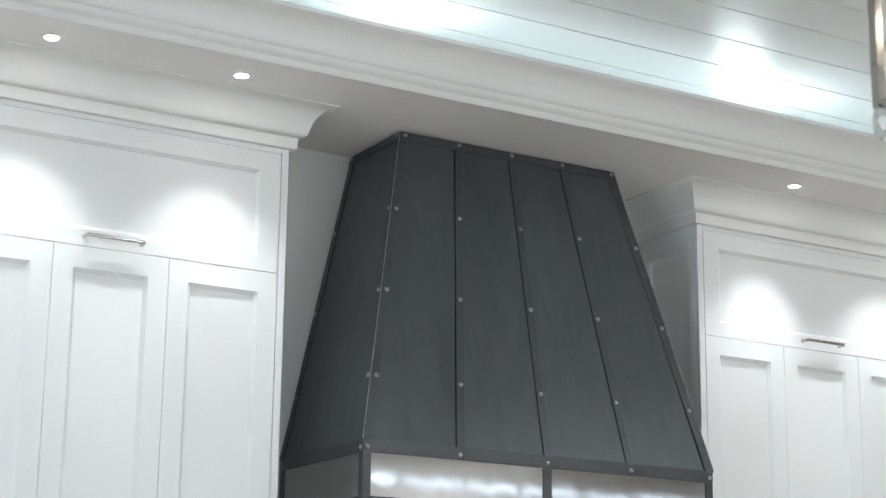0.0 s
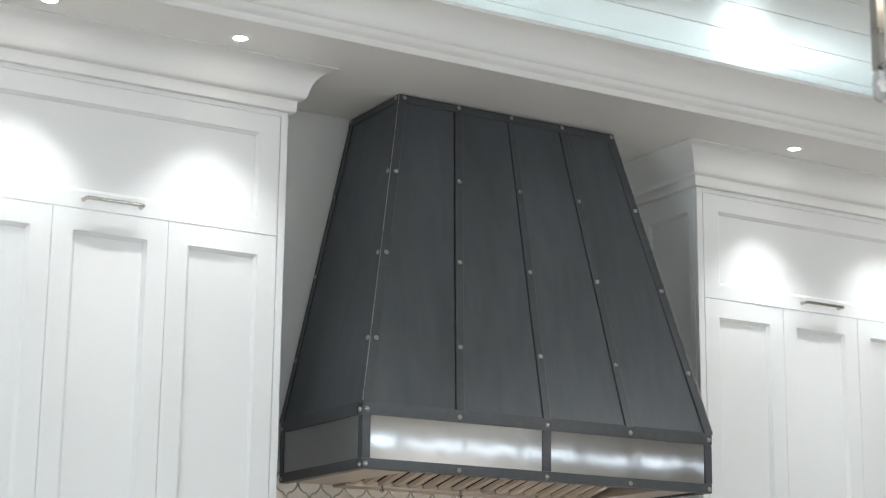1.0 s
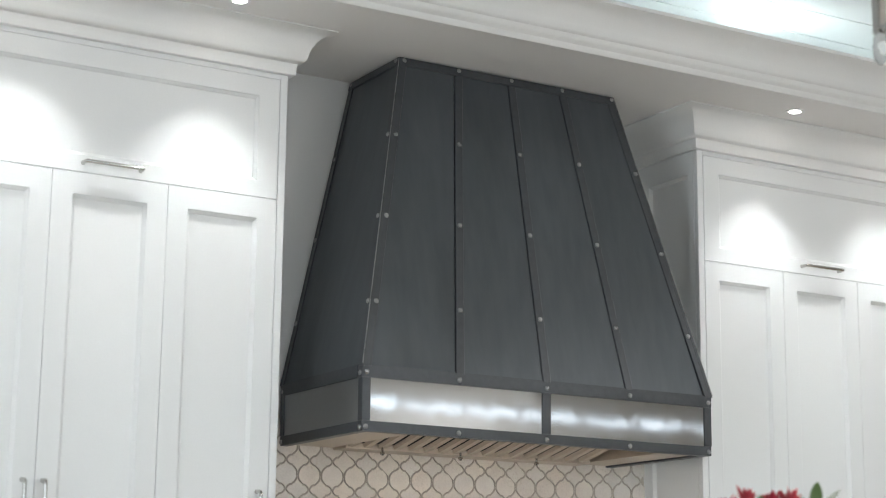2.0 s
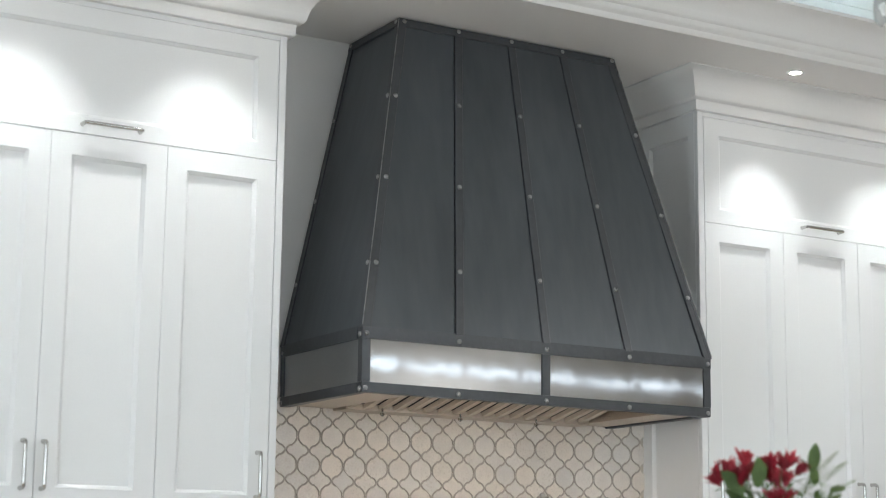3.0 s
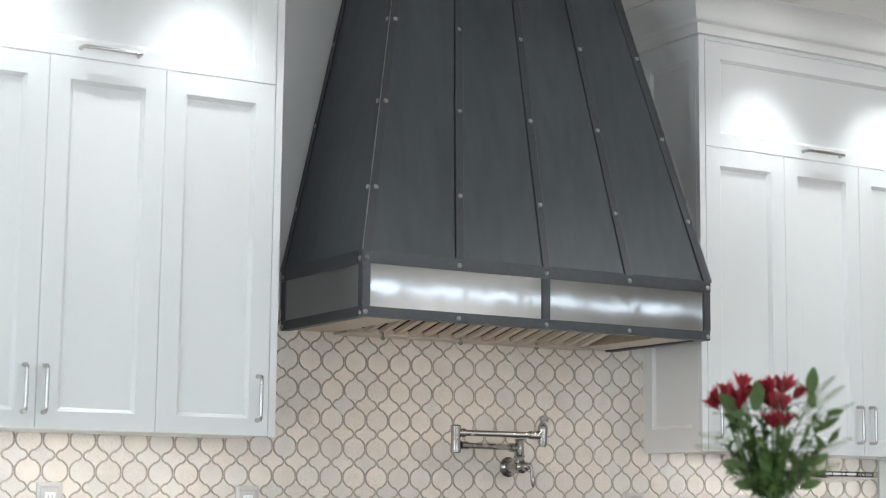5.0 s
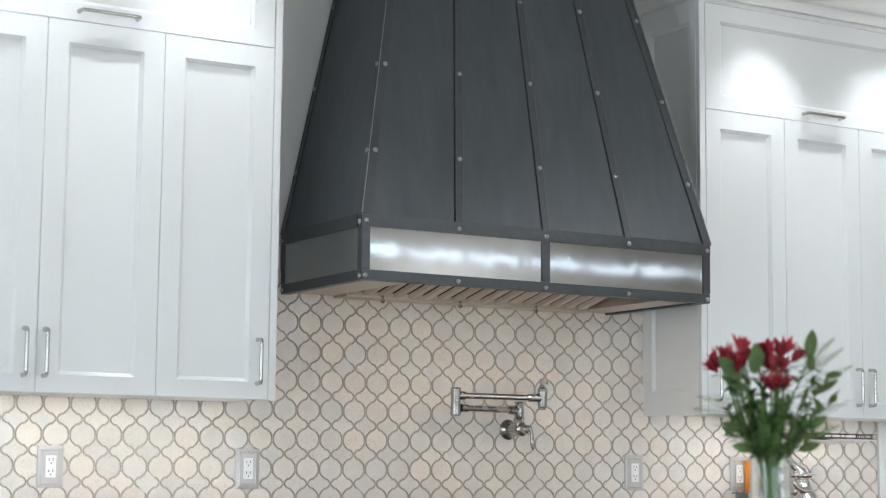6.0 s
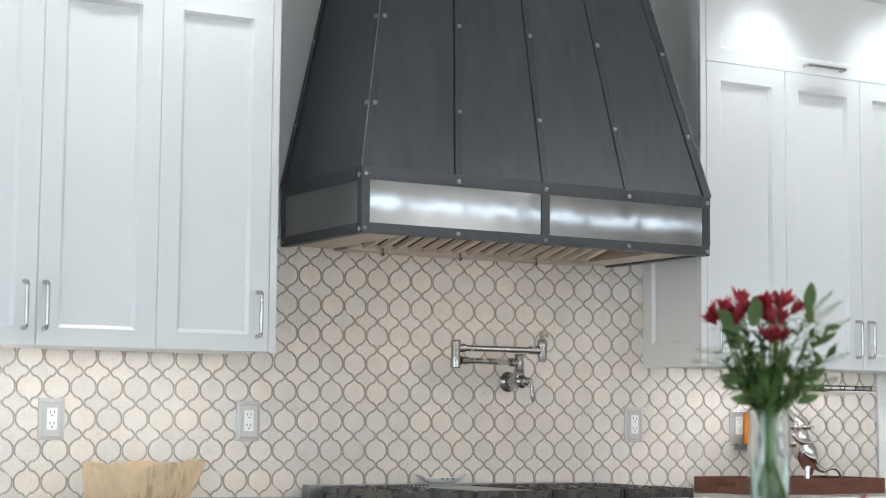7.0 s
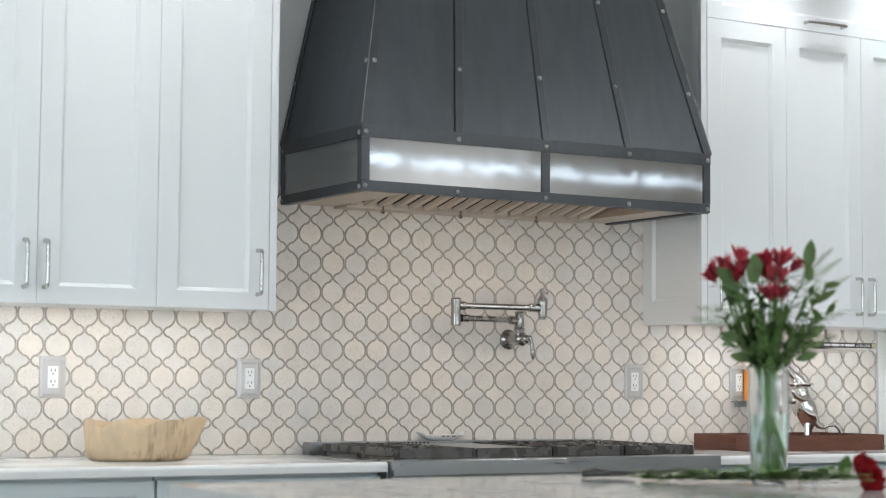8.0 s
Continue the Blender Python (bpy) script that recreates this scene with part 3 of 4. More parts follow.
for p, n in rivet_list:
    part("rivet", dome(p, n, 0.0083), M_RIVET, hood, smooth=True)

# underside: steel liner with sloping baffles
FX0, FX1, FY0, FY1 = -0.47, 0.50, -0.50, -0.10
lin = bmesh.new()
box(-HX + 0.03, FX0, HY + 0.03, -0.004, HZ0 + 0.006, HZ0 + 0.02, 0.001, lin)
box(FX1, HX - 0.03, HY + 0.03, -0.004, HZ0 + 0.006, HZ0 + 0.02, 0.001, lin)
box(FX0, FX1, HY + 0.03, FY0, HZ0 + 0.006, HZ0 + 0.02, 0.001, lin)
box(FX0, FX1, FY1, -0.004, HZ0 - 0.002, HZ0 + 0.02, 0.001, lin)
part("liner", lin, M_LINER, hood, "satin steel underside liner")
RISE = 0.086 / (FY1 - FY0)      # the filters slope up towards the front
# plate coloured near-black to give the shade in the gaps between baffles
part("filter_well", loft([[(x, FY1 - 0.001, HZ0 + 0.0165), (x, FY0 + 0.001, HZ0 + 0.1045), (x, FY0 + 0.001, HZ0 + 0.1075), (x, FY1 - 0.001, HZ0 + 0.0195)] for x in (FX0 + 0.001, FX1 - 0.001)]), M_GAP_SHADE, hood, "near-black plate for the shade between the baffles")
part("well_side", box(FX0 - 0.002, FX0, FY0, FY1, HZ0 + 0.0205, HZ0 + 0.124, 0), M_LINER, hood)
part("well_side", box(FX1, FX1 + 0.002, FY0, FY1, HZ0 + 0.0205, HZ0 + 0.124, 0), M_LINER, hood)
n_baf = 17
wd = (FX1 - FX0) / n_baf
for k in range(n_baf):
    xa = FX0 + wd * k
    sec = [(0.04, 0.0125), (0.13, 0.0010), (0.47, 0.0), (0.57, 0.0115), (0.55, 0.0130), (0.06, 0.0140)]
    rings = [[(xa + px * wd * taper, yy, HZ0 + 0.0005 + (FY1 - yy) * RISE + pz) for px, pz in sec] for yy, taper in ((FY0 + 0.004, 1.0), (FY1 - 0.022, 1.0), (FY1 - 0.006, 0.72))]
    part("baffle", loft(rings), M_LINER, hood)
for hx in (-0.345, -0.045, 0.262):
    kb = tube([(hx, -0.118, HZ0 + 0.005), (hx, -0.118, HZ0 - 0.010)], [0.004, 0.004], 10)
    tube([(hx, -0.118, HZ0 - 0.010), (hx, -0.118, HZ0 - 0.016), (hx, -0.118, HZ0 - 0.021)], [0.0075, 0.0085, 0.004], 12, kb)
    part("filter_knob", kb, M_NICKEL, hood, "small nickel filter knob", smooth=True)

# ---- worktops and base cabinets ----
RX0, RX1 = -0.604, 0.619
TOP_PROFILE = [(-0.655, 0.886), (-0.655, 0.904), (-0.652, 0.910), (-0.646, 0.9138), (-0.64, COUNTER), (0.0, COUNTER), (0.0, 0.884), (-0.652, 0.884)]
for x0, x1 in ((-3.05, RX0 - 0.004), (RX1 + 0.004, 2.6)):
    solid("worktop", loft([[(x, yy, zz) for yy, zz in TOP_PROFILE] for x in (x0, x1)]), M_QUARTZ, "polished white quartz worktop beside the cooktop", "worktop", "worktops")


def base_cabinet(x0, x1):
    c = thing("base_cabinet", ((x0 + x1) / 2, -0.31, 0.0), "pale grey-blue painted base cabinet with a drawer over a door", "cabinet", "base cabinets")
    part("carcass", box(x0, x1, -0.60, 0.0, 0.10, 0.883, 0.001), M_BASE, c)
    part("plinth", box(x0, x1, -0.55, -0.02, 0.0, 0.0995, 0.001), M_BASE, c)
    dr = part("drawer", panel_loops(x0 + 0.002, x1 - 0.002, 0.70, 0.872, 0.05, 0.04, 0.04, -0.621, 0.01, 0.02), M_BASE, c)
    pull(dr, ((x0 + x1) / 2 - 0.07, -0.621, 0.79), ((x0 + x1) / 2 + 0.07, -0.621, 0.79), 0.03)
    part("door", panel_loops(x0 + 0.002, x1 - 0.002, 0.112, 0.696, 0.06, 0.06, 0.06, -0.621, 0.01, 0.02), M_BASE, c)


for x0, x1 in ((-3.05, -2.56), (-2.555, -2.03), (-2.025, -1.32), (-1.315, -0.612), (0.627, 1.28), (1.285, 1.95), (1.955, 2.6)):
    base_cabinet(x0, x1)

# ---- rangetop ----
rt = thing("gas_rangetop", ((RX0 + RX1) / 2, -0.35, 0.0), "stainless steel gas rangetop with black cast-iron grates", "rangetop")
part("body", box(RX0, RX1, -0.645, -0.012, 0.70, 0.906, 0.002), M_STEEL_DULL, rt)
part("front_rail", loft([[(x, yy, zz) for yy, zz in ((-0.62, 0.872), (-0.681, 0.872), (-0.683, 0.874), (-0.683, 0.9165), (-0.681, 0.9185), (-0.60, 0.9185), (-0.60, 0.872))] for x in (RX0 + 0.002, RX1 - 0.001)]), M_RAIL, rt, "brushed steel front rail")
part("control_panel", box(RX0 + 0.002, RX1 - 0.002, -0.668, -0.63, 0.70, 0.8735, 0.002), M_STEEL_DULL, rt)
part("oven_front", box(RX0 + 0.004, RX1 - 0.004, -0.645, -0.05, 0.02, 0.699, 0.004), M_STEEL_DULL, rt)
part("deck", box(RX0 + 0.004, RX1 - 0.004, -0.597, -0.06, 0.9065, 0.911, 0.001), M_CAST, rt)
part("back_trim", box(RX0 + 0.03, RX1 - 0.03, -0.058, -0.008, 0.9065, 0.952, 0.003), M_STEEL_DULL, rt)
gx = (-0.545, -0.258, 0.024, 0.303, 0.588)
for i in range(4):
    x0, x1 = gx[i] + 0.003, gx[i + 1] - 0.003
    if i == 1:
        g = part("griddle", box(x0, x1, -0.575, -0.085, 0.911, 0.945, 0.003), M_STEEL_DULL, rt, "flat steel griddle plate")
        part("griddle_front", box(x0, x1, -0.583, -0.5755, 0.917, 0.948, 0.0015), M_CAST, g)
        continue
    bm = bmesh.new()
    for a in (x0, x1 - 0.012):
        box(a, a + 0.012, -0.583, -0.085, 0.926, 0.949, 0.002, bm)
    for a in (-0.583, -0.34, -0.097):
        box(x0 + 0.0125, x1 - 0.0125, a, a + 0.012, 0.919 if a < -0.5 else 0.935, 0.949, 0.002, bm)
    xm, ym = (x0 + x1) / 2, None
    for ym in (-0.455, -0.215):
        for q in range(8):
            an = q * math.pi / 4
            r0, r1 = 0.035, 0.118 if q % 2 == 0 else 0.145
            ca, sa = math.cos(an), math.sin(an)
            tube([(xm + ca * r0, ym + sa * r0, 0.943), (xm + ca * r1 * 0.6, ym + sa * r1 * 0.6, 0.948), (xm + ca * r1 * 0.95, ym + sa * r1 * 0.85, 0.944)], [0.005, 0.006, 0.006], 6, bm)
    for a in (x0 + 0.006, x1 - 0.006):
        for c in (-0.577, -0.335, -0.091):
            box(a - 0.006, a + 0.006, c - 0.006, c + 0.006, 0.911, 0.9355, 0.001, bm)
    part("grate", bm, M_CAST, rt, "black cast-iron grate")
    for ym in (-0.455, -0.215):
        part("burner", lathe(xm, ym, [(0.048, 0.911), (0.048, 0.918), (0.04, 0.922), (0.036, 0.922), (0.036, 0.928), (0.03, 0.930)], 20), M_CAST, rt, smooth=True)
vents = bmesh.new()
for k in range(11):
    box(-0.285 + k * 0.015, -0.277 + k * 0.015, -0.0592, -0.0575, 0.943, 0.950, 0, vents)
part("vent_slots", vents, M_SLOT, rt)

# spoon rest on the back trim
sr = []
SX, SY, SZ = -0.066, -0.040, 0.9525
for r, z in ((0.45, 0.0), (0.68, 0.003), (1.0, 0.016), (1.05, 0.020), (1.0, 0.0185), (0.55, 0.006), (0.12, 0.005)):
    sr.append([(SX + math.cos(a) * r * 0.090 * (1.08 if math.cos(a) < -0.7 else 1), SY + math.sin(a) * r * 0.030, SZ + z + (0.010 * r if abs(math.cos(a)) > 0.9 and r > 0.6 else 0)) for a in (2 * math.pi * k / 28 for k in range(28))])
spoon = thing("spoon_rest", (SX, SY, SZ), "white porcelain spoon rest with dark lettering on the rangetop", "spoon rest")
part("dish", loft(sr), M_PORCELAIN, spoon, smooth=True)
for k, wd_ in enumerate((0.012, 0.009, 0.014)):
    part("lettering", box(SX - 0.02 + k * 0.02, SX - 0.02 + k * 0.02 + wd_, SY - 0.0335, SY - 0.0322, SZ + 0.014, SZ + 0.0175, 0), M_SLOT, spoon, "unreadable dark lettering")

# ---- outlets ----
def outlet(x, name="wall_outlet", label="white double socket in a brushed nickel plate"):
    o = thing(name, (x, -0.006, 1.157 - 0.064), label, "outlet", "backsplash outlets")
    z0, z1 = 1.157 - 0.064, 1.157 + 0.064
    part("cover_plate", frame_loops(x - 0.041, x + 0.041, z0, z1, [(0, -0.0055), (0, -0.010), (0.002, -0.012), (0.009, -0.0135), (0.012, -0.016), (0.015, -0.016), (0.0165, -0.0145), (0.024, -0.0145)]), M_PLATE, o, "brushed nickel cover plate")
    ins = part("socket", frame_loops(x - 0.0165, x + 0.0165, 1.157 - 0.0335, 1.157 + 0.0335, [(0, -0.0140), (0, -0.0165), (0.001, -0.0175)]), M_WHITE, o, "white twin socket")
    for cz in (1.157 + 0.017, 1.157 - 0.017):
        for dx in (-0.0062, 0.0062):
            part("slot", box(x + dx - 0.001, x + dx + 0.001, -0.0179, -0.0172, cz, cz + 0.008, 0), M_SLOT, ins)
        part("slot", tube([(x, -0.0179, cz - 0.007), (x, -0.0172, cz - 0.007)], 0.0024, 8), M_SLOT, ins)
    for cz in (z0 + 0.012, z1 - 0.012):
        part("screw", dome((x, -0.0135, cz), (0, -1, 0), 0.003), M_NICKEL, o, smooth=True)
    return o


for ox in (-1.421, -0.770, 0.760):
    outlet(ox)
o4 = outlet(1.247, label="double socket in a nickel plate with a small shelf under it")
part("shelf", box(1.205, 1.335, -0.060, -0.0165, 1.083, 1.088, 0.001), M_STEEL_DULL, o4, "thin metal shelf")
part("bracket", box(1.222, 1.280, -0.024, -0.0165, 1.066, 1.0825, 0.002), M_STEEL_DULL, o4)
solid("orange_box", box(1.266, 1.322, -0.040, -0.0185, 1.0885, 1.206, 0.002), M_ORANGE, "small orange carton standing on the outlet shelf", "box")
sw = thing("switch_plate", (2.02, -0.02, 1.10), "white wall switch plate on the painted panel", "switch")
part("cover_plate", frame_loops(1.985, 2.07, 1.10, 1.22, [(0, -0.014), (0, -0.019), (0.003, -0.021), (0.028, -0.021)]), M_WHITE, sw)
part("rocker", frame_loops(2.010, 2.045, 1.127, 1.193, [(0, -0.019), (0, -0.023), (0.003, -0.0245)]), M_WHITE, sw)
solid("wall_panel", box(TILE_END + 0.003, 2.6, -0.0145, 0.0075, COUNTER + 0.001, CAB_BOTTOM, 0.001), M_TRIM, "white painted panel at the end of the tiles", "panel", kind="structure")

# ---- pot filler ----
pf = thing("pot_filler", (0.220, -0.006, 1.301), "satin nickel folding pot filler tap on the tiles", "tap")
wx, wz = 0.220, 1.301
bm = tube([(wx, -0.006, wz), (wx, -0.010, wz), (wx, -0.016, wz), (wx, -0.022, wz)], [0.036, 0.035, 0.027, 0.022], 24)
part("wall_flange", bm, M_TAP, pf, smooth=True)
part("valve_body", tube([(wx, -0.020, wz), (wx, -0.05, wz), (wx, -0.095, wz), (wx, -0.100, wz), (wx, -0.108, wz), (wx, -0.128, wz), (wx, -0.134, wz)], [0.020, 0.021, 0.021, 0.0235, 0.015, 0.014, 0.008], 20), M_TAP, pf, smooth=True)
part("valve_column", tube([(wx - 0.004, -0.085, wz + 0.012), (wx - 0.004, -0.085, wz + 0.03), (wx - 0.004, -0.085, wz + 0.036), (wx - 0.004, -0.085, wz + 0.042), (wx - 0.004, -0.085, wz + 0.088), (wx - 0.004, -0.085, wz + 0.092), (wx - 0.004, -0.085, wz + 0.096)], [0.017, 0.0165, 0.0195, 0.016, 0.016, 0.0185, 0.017], 18), M_TAP, pf, smooth=True)
cy = -0.085
jx = -0.062
part("lower_arm", tube([(wx - 0.012, cy, wz + 0.066), (wx - 0.032, cy - 0.002, wz + 0.066), (wx - 0.033, cy - 0.002, wz + 0.066), (wx - 0.045, cy - 0.003, wz + 0.066), (wx - 0.046, cy - 0.003, wz + 0.066), (jx + 0.05, cy - 0.03, wz + 0.066), (jx + 0.049, cy - 0.03, wz + 0.066), (jx + 0.02, cy - 0.034, wz + 0.066)], [0.0135, 0.0135, 0.0155, 0.0155, 0.0105, 0.0105, 0.014, 0.014], 16), M_TAP, pf, smooth=True)
jy = cy - 0.036

part("elbow", tube([(jx, jy, wz + 0.040), (jx, jy, wz + 0.043), (jx, jy, wz + 0.048), (jx, jy, wz + 0.085), (jx, jy, wz + 0.087), (jx, jy, wz + 0.092), (jx, jy, wz + 0.094), (jx, jy, wz + 0.128), (jx, jy, wz + 0.131), (jx, jy, wz + 0.134)], [0.015, 0.018, 0.018, 0.016, 0.0165, 0.0165, 0.016, 0.018, 0.0175, 0.015], 18), M_TAP, pf, smooth=True)
ex = 0.254
ey = jy - 0.05
part("upper_arm", tube([(jx + 0.012, jy, wz + 0.108), (jx + 0.034, jy - 0.004, wz + 0.108), (jx + 0.035, jy - 0.004, wz + 0.108), (ex - 0.05, ey + 0.008, wz + 0.106), (ex - 0.049, ey + 0.008, wz + 0.106), (ex - 0.012, ey, wz + 0.106)], [0.0145, 0.0145, 0.0105, 0.0105, 0.0145, 0.0145], 16), M_TAP, pf, smooth=True)
part("spout", tube([(ex, ey, wz + 0.066), (ex, ey, wz + 0.072), (ex, ey, wz + 0.074), (ex, ey, wz + 0.082), (ex, ey, wz + 0.120), (ex, ey, wz + 0.134), (ex, ey, wz + 0.145), (ex, ey, wz + 0.152), (ex, ey, wz + 0.160), (ex, ey, wz + 0.168), (ex, ey, wz + 0.174)], [0.011, 0.012, 0.0145, 0.0155, 0.0175, 0.0185, 0.012, 0.007, 0.0105, 0.0105, 0.004], 18), M_TAP, pf, smooth=True)
part("spout_handle", tube([(ex + 0.004, ey - 0.004, wz + 0.164), (ex + 0.022, ey + 0.012, wz + 0.162), (ex + 0.032, ey + 0.02, wz + 0.160)], [0.004, 0.0045, 0.006], 10), M_TAP, pf, smooth=True)
part("lever", tube([(wx, -0.124, wz), (wx + 0.010, -0.132, wz + 0.004), (wx + 0.014, -0.136, wz - 0.010), (wx + 0.015, -0.138, wz - 0.035), (wx + 0.016, -0.140, wz - 0.056), (wx + 0.016, -0.140, wz - 0.070)], [0.009, 0.010, 0.005, 0.0075, 0.0085, 0.003], 12), M_TAP, pf, smooth=True)

# ---- wooden bowl ----
bowl_rings = []
BX, BY = -1.252, -0.30
NOTCHES = ((3.70, 0.20, -0.022), (4.48, 0.18, -0.025), (2.0, 0.4, -0.010), (1.0, 0.3, -0.008), (5.55, 0.25, 0.004))   # dips and peaks of the carved rim
prof = [(0.74, 0.0), (0.82, 0.003), (0.88, 0.012), (0.945, 0.05), (0.985, 0.088), (1.0, 0.112), (0.985, 0.118), (0.955, 0.112), (0.90, 0.08), (0.80, 0.045), (0.6, 0.028), (0.25, 0.024)]
for r, z in prof:
    ring = []
    for k in range(72):
        a = 2 * math.pi * k / 72
        wob = 1 + 0.03 * math.sin(3 * a + 1) + 0.022 * math.sin(5 * a + 2.2) + 0.012 * math.sin(9 * a)
        lip = (z / 0.118) ** 2 * (0.004 + 0.003 * math.sin(6 * a + 0.4) + 0.0012 * math.sin(13 * a) + sum(h * math.exp(-((a - c) / w) ** 2) for c, w, h in NOTCHES))
        ring.append((BX + math.cos(a) * 0.176 * r * wob + 0.012 * (z / 0.118) + 0.022 * (z / 0.118) ** 2 * max(0, math.cos(a)), BY + math.sin(a) * 0.115 * r * wob, COUNTER + 0.0005 + z + (lip if z > 0.03 else 0)))
    bowl_rings.append(ring)
solid("wooden_bowl", loft(bowl_rings), M_BOWL, "pale carved wooden bowl with a wavy rim on the worktop", "bowl", smooth=True)

# ---- wooden tray, silver figure and book ----
TX0, TX1, TY0, TY1 = 0.984, 1.597, -0.420, -0.075
tz = COUNTER + 0.0005
tray = thing("serving_tray", ((TX0 + TX1) / 2, (TY0 + TY1) / 2, tz), "dark reddish wooden serving tray with cut-out handles", "tray")
part("bottom", box(TX0 + 0.012, TX1 - 0.012, TY0 + 0.012, TY1 - 0.012, tz, tz + 0.010, 0.001), M_TRAY, tray)
for yy in (TY0, TY1 - 0.0118):
    part("long_side", box(TX0, TX1, yy, yy + 0.0118, tz, tz + 0.056, 0.0015), M_TRAY, tray)
for xx in (TX0, TX1 - 0.0118):
    ends = bmesh.new()
    ya, yb, y0, y1 = TY0 + 0.0122, TY1 - 0.0122, -0.313, -0.215
    box(xx, xx + 0.0118, ya, y0, tz, tz + 0.056, 0.001, ends)
    box(xx, xx + 0.0118, y1, yb, tz, tz + 0.056, 0.001, ends)
    box(xx, xx + 0.0118, y0, y1, tz, tz + 0.025, 0.001, ends)
    box(xx, xx + 0.0118, y0, y1, tz + 0.041, tz + 0.056, 0.001, ends)
    part("end_side", ends, M_TRAY, tray)

# the figure is one plain mesh: a rearing body, head, raised trunk and a dish on top
fx, fy, fz = 1.388, -0.25, tz + 0.0105


def limb(pts, bm=None, n=18):
    """A smooth limb; each point is (along, outward, up, radius) from the foot."""
    path = [(fx + a, fy + c, fz + d + (0.041 if d > 0 else 0)) for a, c, d, r in pts]
    return tube(path, [p[3] for p in pts], n, bm)


st = limb([(-0.024, -0.012, 0.0, 0.014), (-0.024, -0.012, 0.010, 0.0105), (-0.022, -0.011, 0.030, 0.012), (-0.012, -0.008, 0.058, 0.022)])
limb([(0.006, 0.014, 0.0, 0.015), (0.006, 0.014, 0.010, 0.0115), (0.012, 0.012, 0.034, 0.015), (0.006, 0.006, 0.064, 0.026)], st)
# haunch, waist, chest and neck
limb([(-0.002, 0, 0.020, 0.008), (-0.004, 0, 0.034, 0.024), (-0.005, 0, 0.053, 0.034), (-0.010, 0, 0.076, 0.041), (-0.018, 0, 0.094, 0.042), (-0.026, 0, 0.112, 0.038), (-0.034, 0, 0.130, 0.031), (-0.039, 0, 0.148, 0.029), (-0.042, 0, 0.166, 0.027), (-0.045, 0, 0.182, 0.020), (-0.047, 0, 0.190, 0.010)], st, 26)
# head and raised trunk that curls over at its tip
limb([(-0.038, 0, 0.172, 0.012), (-0.044, 0, 0.184, 0.024), (-0.052, 0, 0.200, 0.025), (-0.066, 0, 0.214, 0.019), (-0.088, 0, 0.227, 0.0155), (-0.106, 0, 0.246, 0.013), (-0.116, 0, 0.268, 0.0115), (-0.114, 0, 0.286, 0.0105), (-0.098, 0, 0.298, 0.010), (-0.074, 0, 0.300, 0.0095), (-0.056, 0, 0.291, 0.0085), (-0.058, 0, 0.280, 0.0075), (-0.066, 0, 0.277, 0.004)], st, 20)
for sgn, lift in ((-1, 0.010), (1, -0.006)):
    limb([(-0.030, sgn * 0.018, 0.136, 0.016), (-0.060, sgn * 0.026, 0.128 + lift * 0.5, 0.013), (-0.088, sgn * 0.028, 0.134 + lift, 0.0105), (-0.106, sgn * 0.028, 0.152 + lift, 0.009), (-0.108, sgn * 0.028, 0.160 + lift, 0.004)], st, 14)
    # a broad flat ear, spread level
    loft([[(fx - 0.046 + math.cos(q) * r * (1 + 0.12 * math.sin(2 * q)), fy + sgn * 0.020 + math.sin(q) * r * 0.62, fz + 0.228 + h) for q in (2 * math.pi * k / 20 for k in range(20))] for r, h in ((0.010, -0.012), (0.040, -0.009), (0.050, -0.001), (0.047, 0.005), (0.020, 0.010))], st)
limb([(0.022, 0, 0.046, 0.009), (0.040, 0, 0.030, 0.0070), (0.066, 0, 0.024, 0.006), (0.095, 0, 0.034, 0.0055), (0.122, 0, 0.034, 0.005), (0.142, 0, 0.020, 0.005), (0.150, 0, 0.002, 0.006), (0.150, 0, 0.0, 0.005)], st, 12)
dz = fz + 0.350
dish = [(0.02, dz - 0.006), (0.06, dz - 0.004), (0.12, dz + 0.001), (0.185, dz + 0.010), (0.188, dz + 0.012), (0.184, dz + 0.013), (0.12, dz + 0.005), (0.03, dz + 0.001)]
DCX, DCY = fx + 0.103, fy
loft([[(DCX + math.cos(a) * r, DCY + math.sin(a) * r * 0.62, z) for a in (2 * math.pi * k / 40 for k in range(40))] for r, z in dish], st)
solid("silver_figure", st, M_CHROME, "polished silver animal figure holding up an oval dish", "figurine", smooth=True)

bk = thing("book", (DCX + 0.01, DCY, dz + 0.0085), "thin dark book with white spine lettering lying on the dish", "book")
b0, b1, bz = DCX - 0.160, DCX + 0.150, dz + 0.0135
part("cover", box(b0, b1, DCY - 0.085, DCY + 0.085, bz, bz + 0.019, 0.0015), M_CAST, bk, "dark cover and spine")
part("page_block", box(b1 + 0.0003, b1 + 0.003, DCY - 0.078, DCY + 0.078, bz + 0.002, bz + 0.017, 0), M_PAGE, bk)
part("sticker", box(b1 - 0.022, b1 - 0.003, DCY - 0.0856, DCY - 0.0851, bz + 0.002, bz + 0.017, 0), M_PAGE, bk, "pale sticker on the spine")


def words(text, x, y, z, size, material, parent, label, flip=True):
    cu = bpy.data.curves.new("lettering", "FONT")
    cu.body, cu.size, cu.extrude, cu.align_x, cu.align_y = text, size, 0.0001, "CENTER", "CENTER"
    tmp = new("lettering_source", cu)
    deps = bpy.context.evaluated_depsgraph_get()
    me = bpy.data.meshes.new_from_object(tmp.evaluated_get(deps))
    bpy.data.objects.remove(tmp)
    bm = bmesh.new()
    bm.from_mesh(me)
    bm.transform(pose(x, y, z, 90, 0, 0) @ pose(0, 0, 0, 0, 0, 180 if flip else 0))
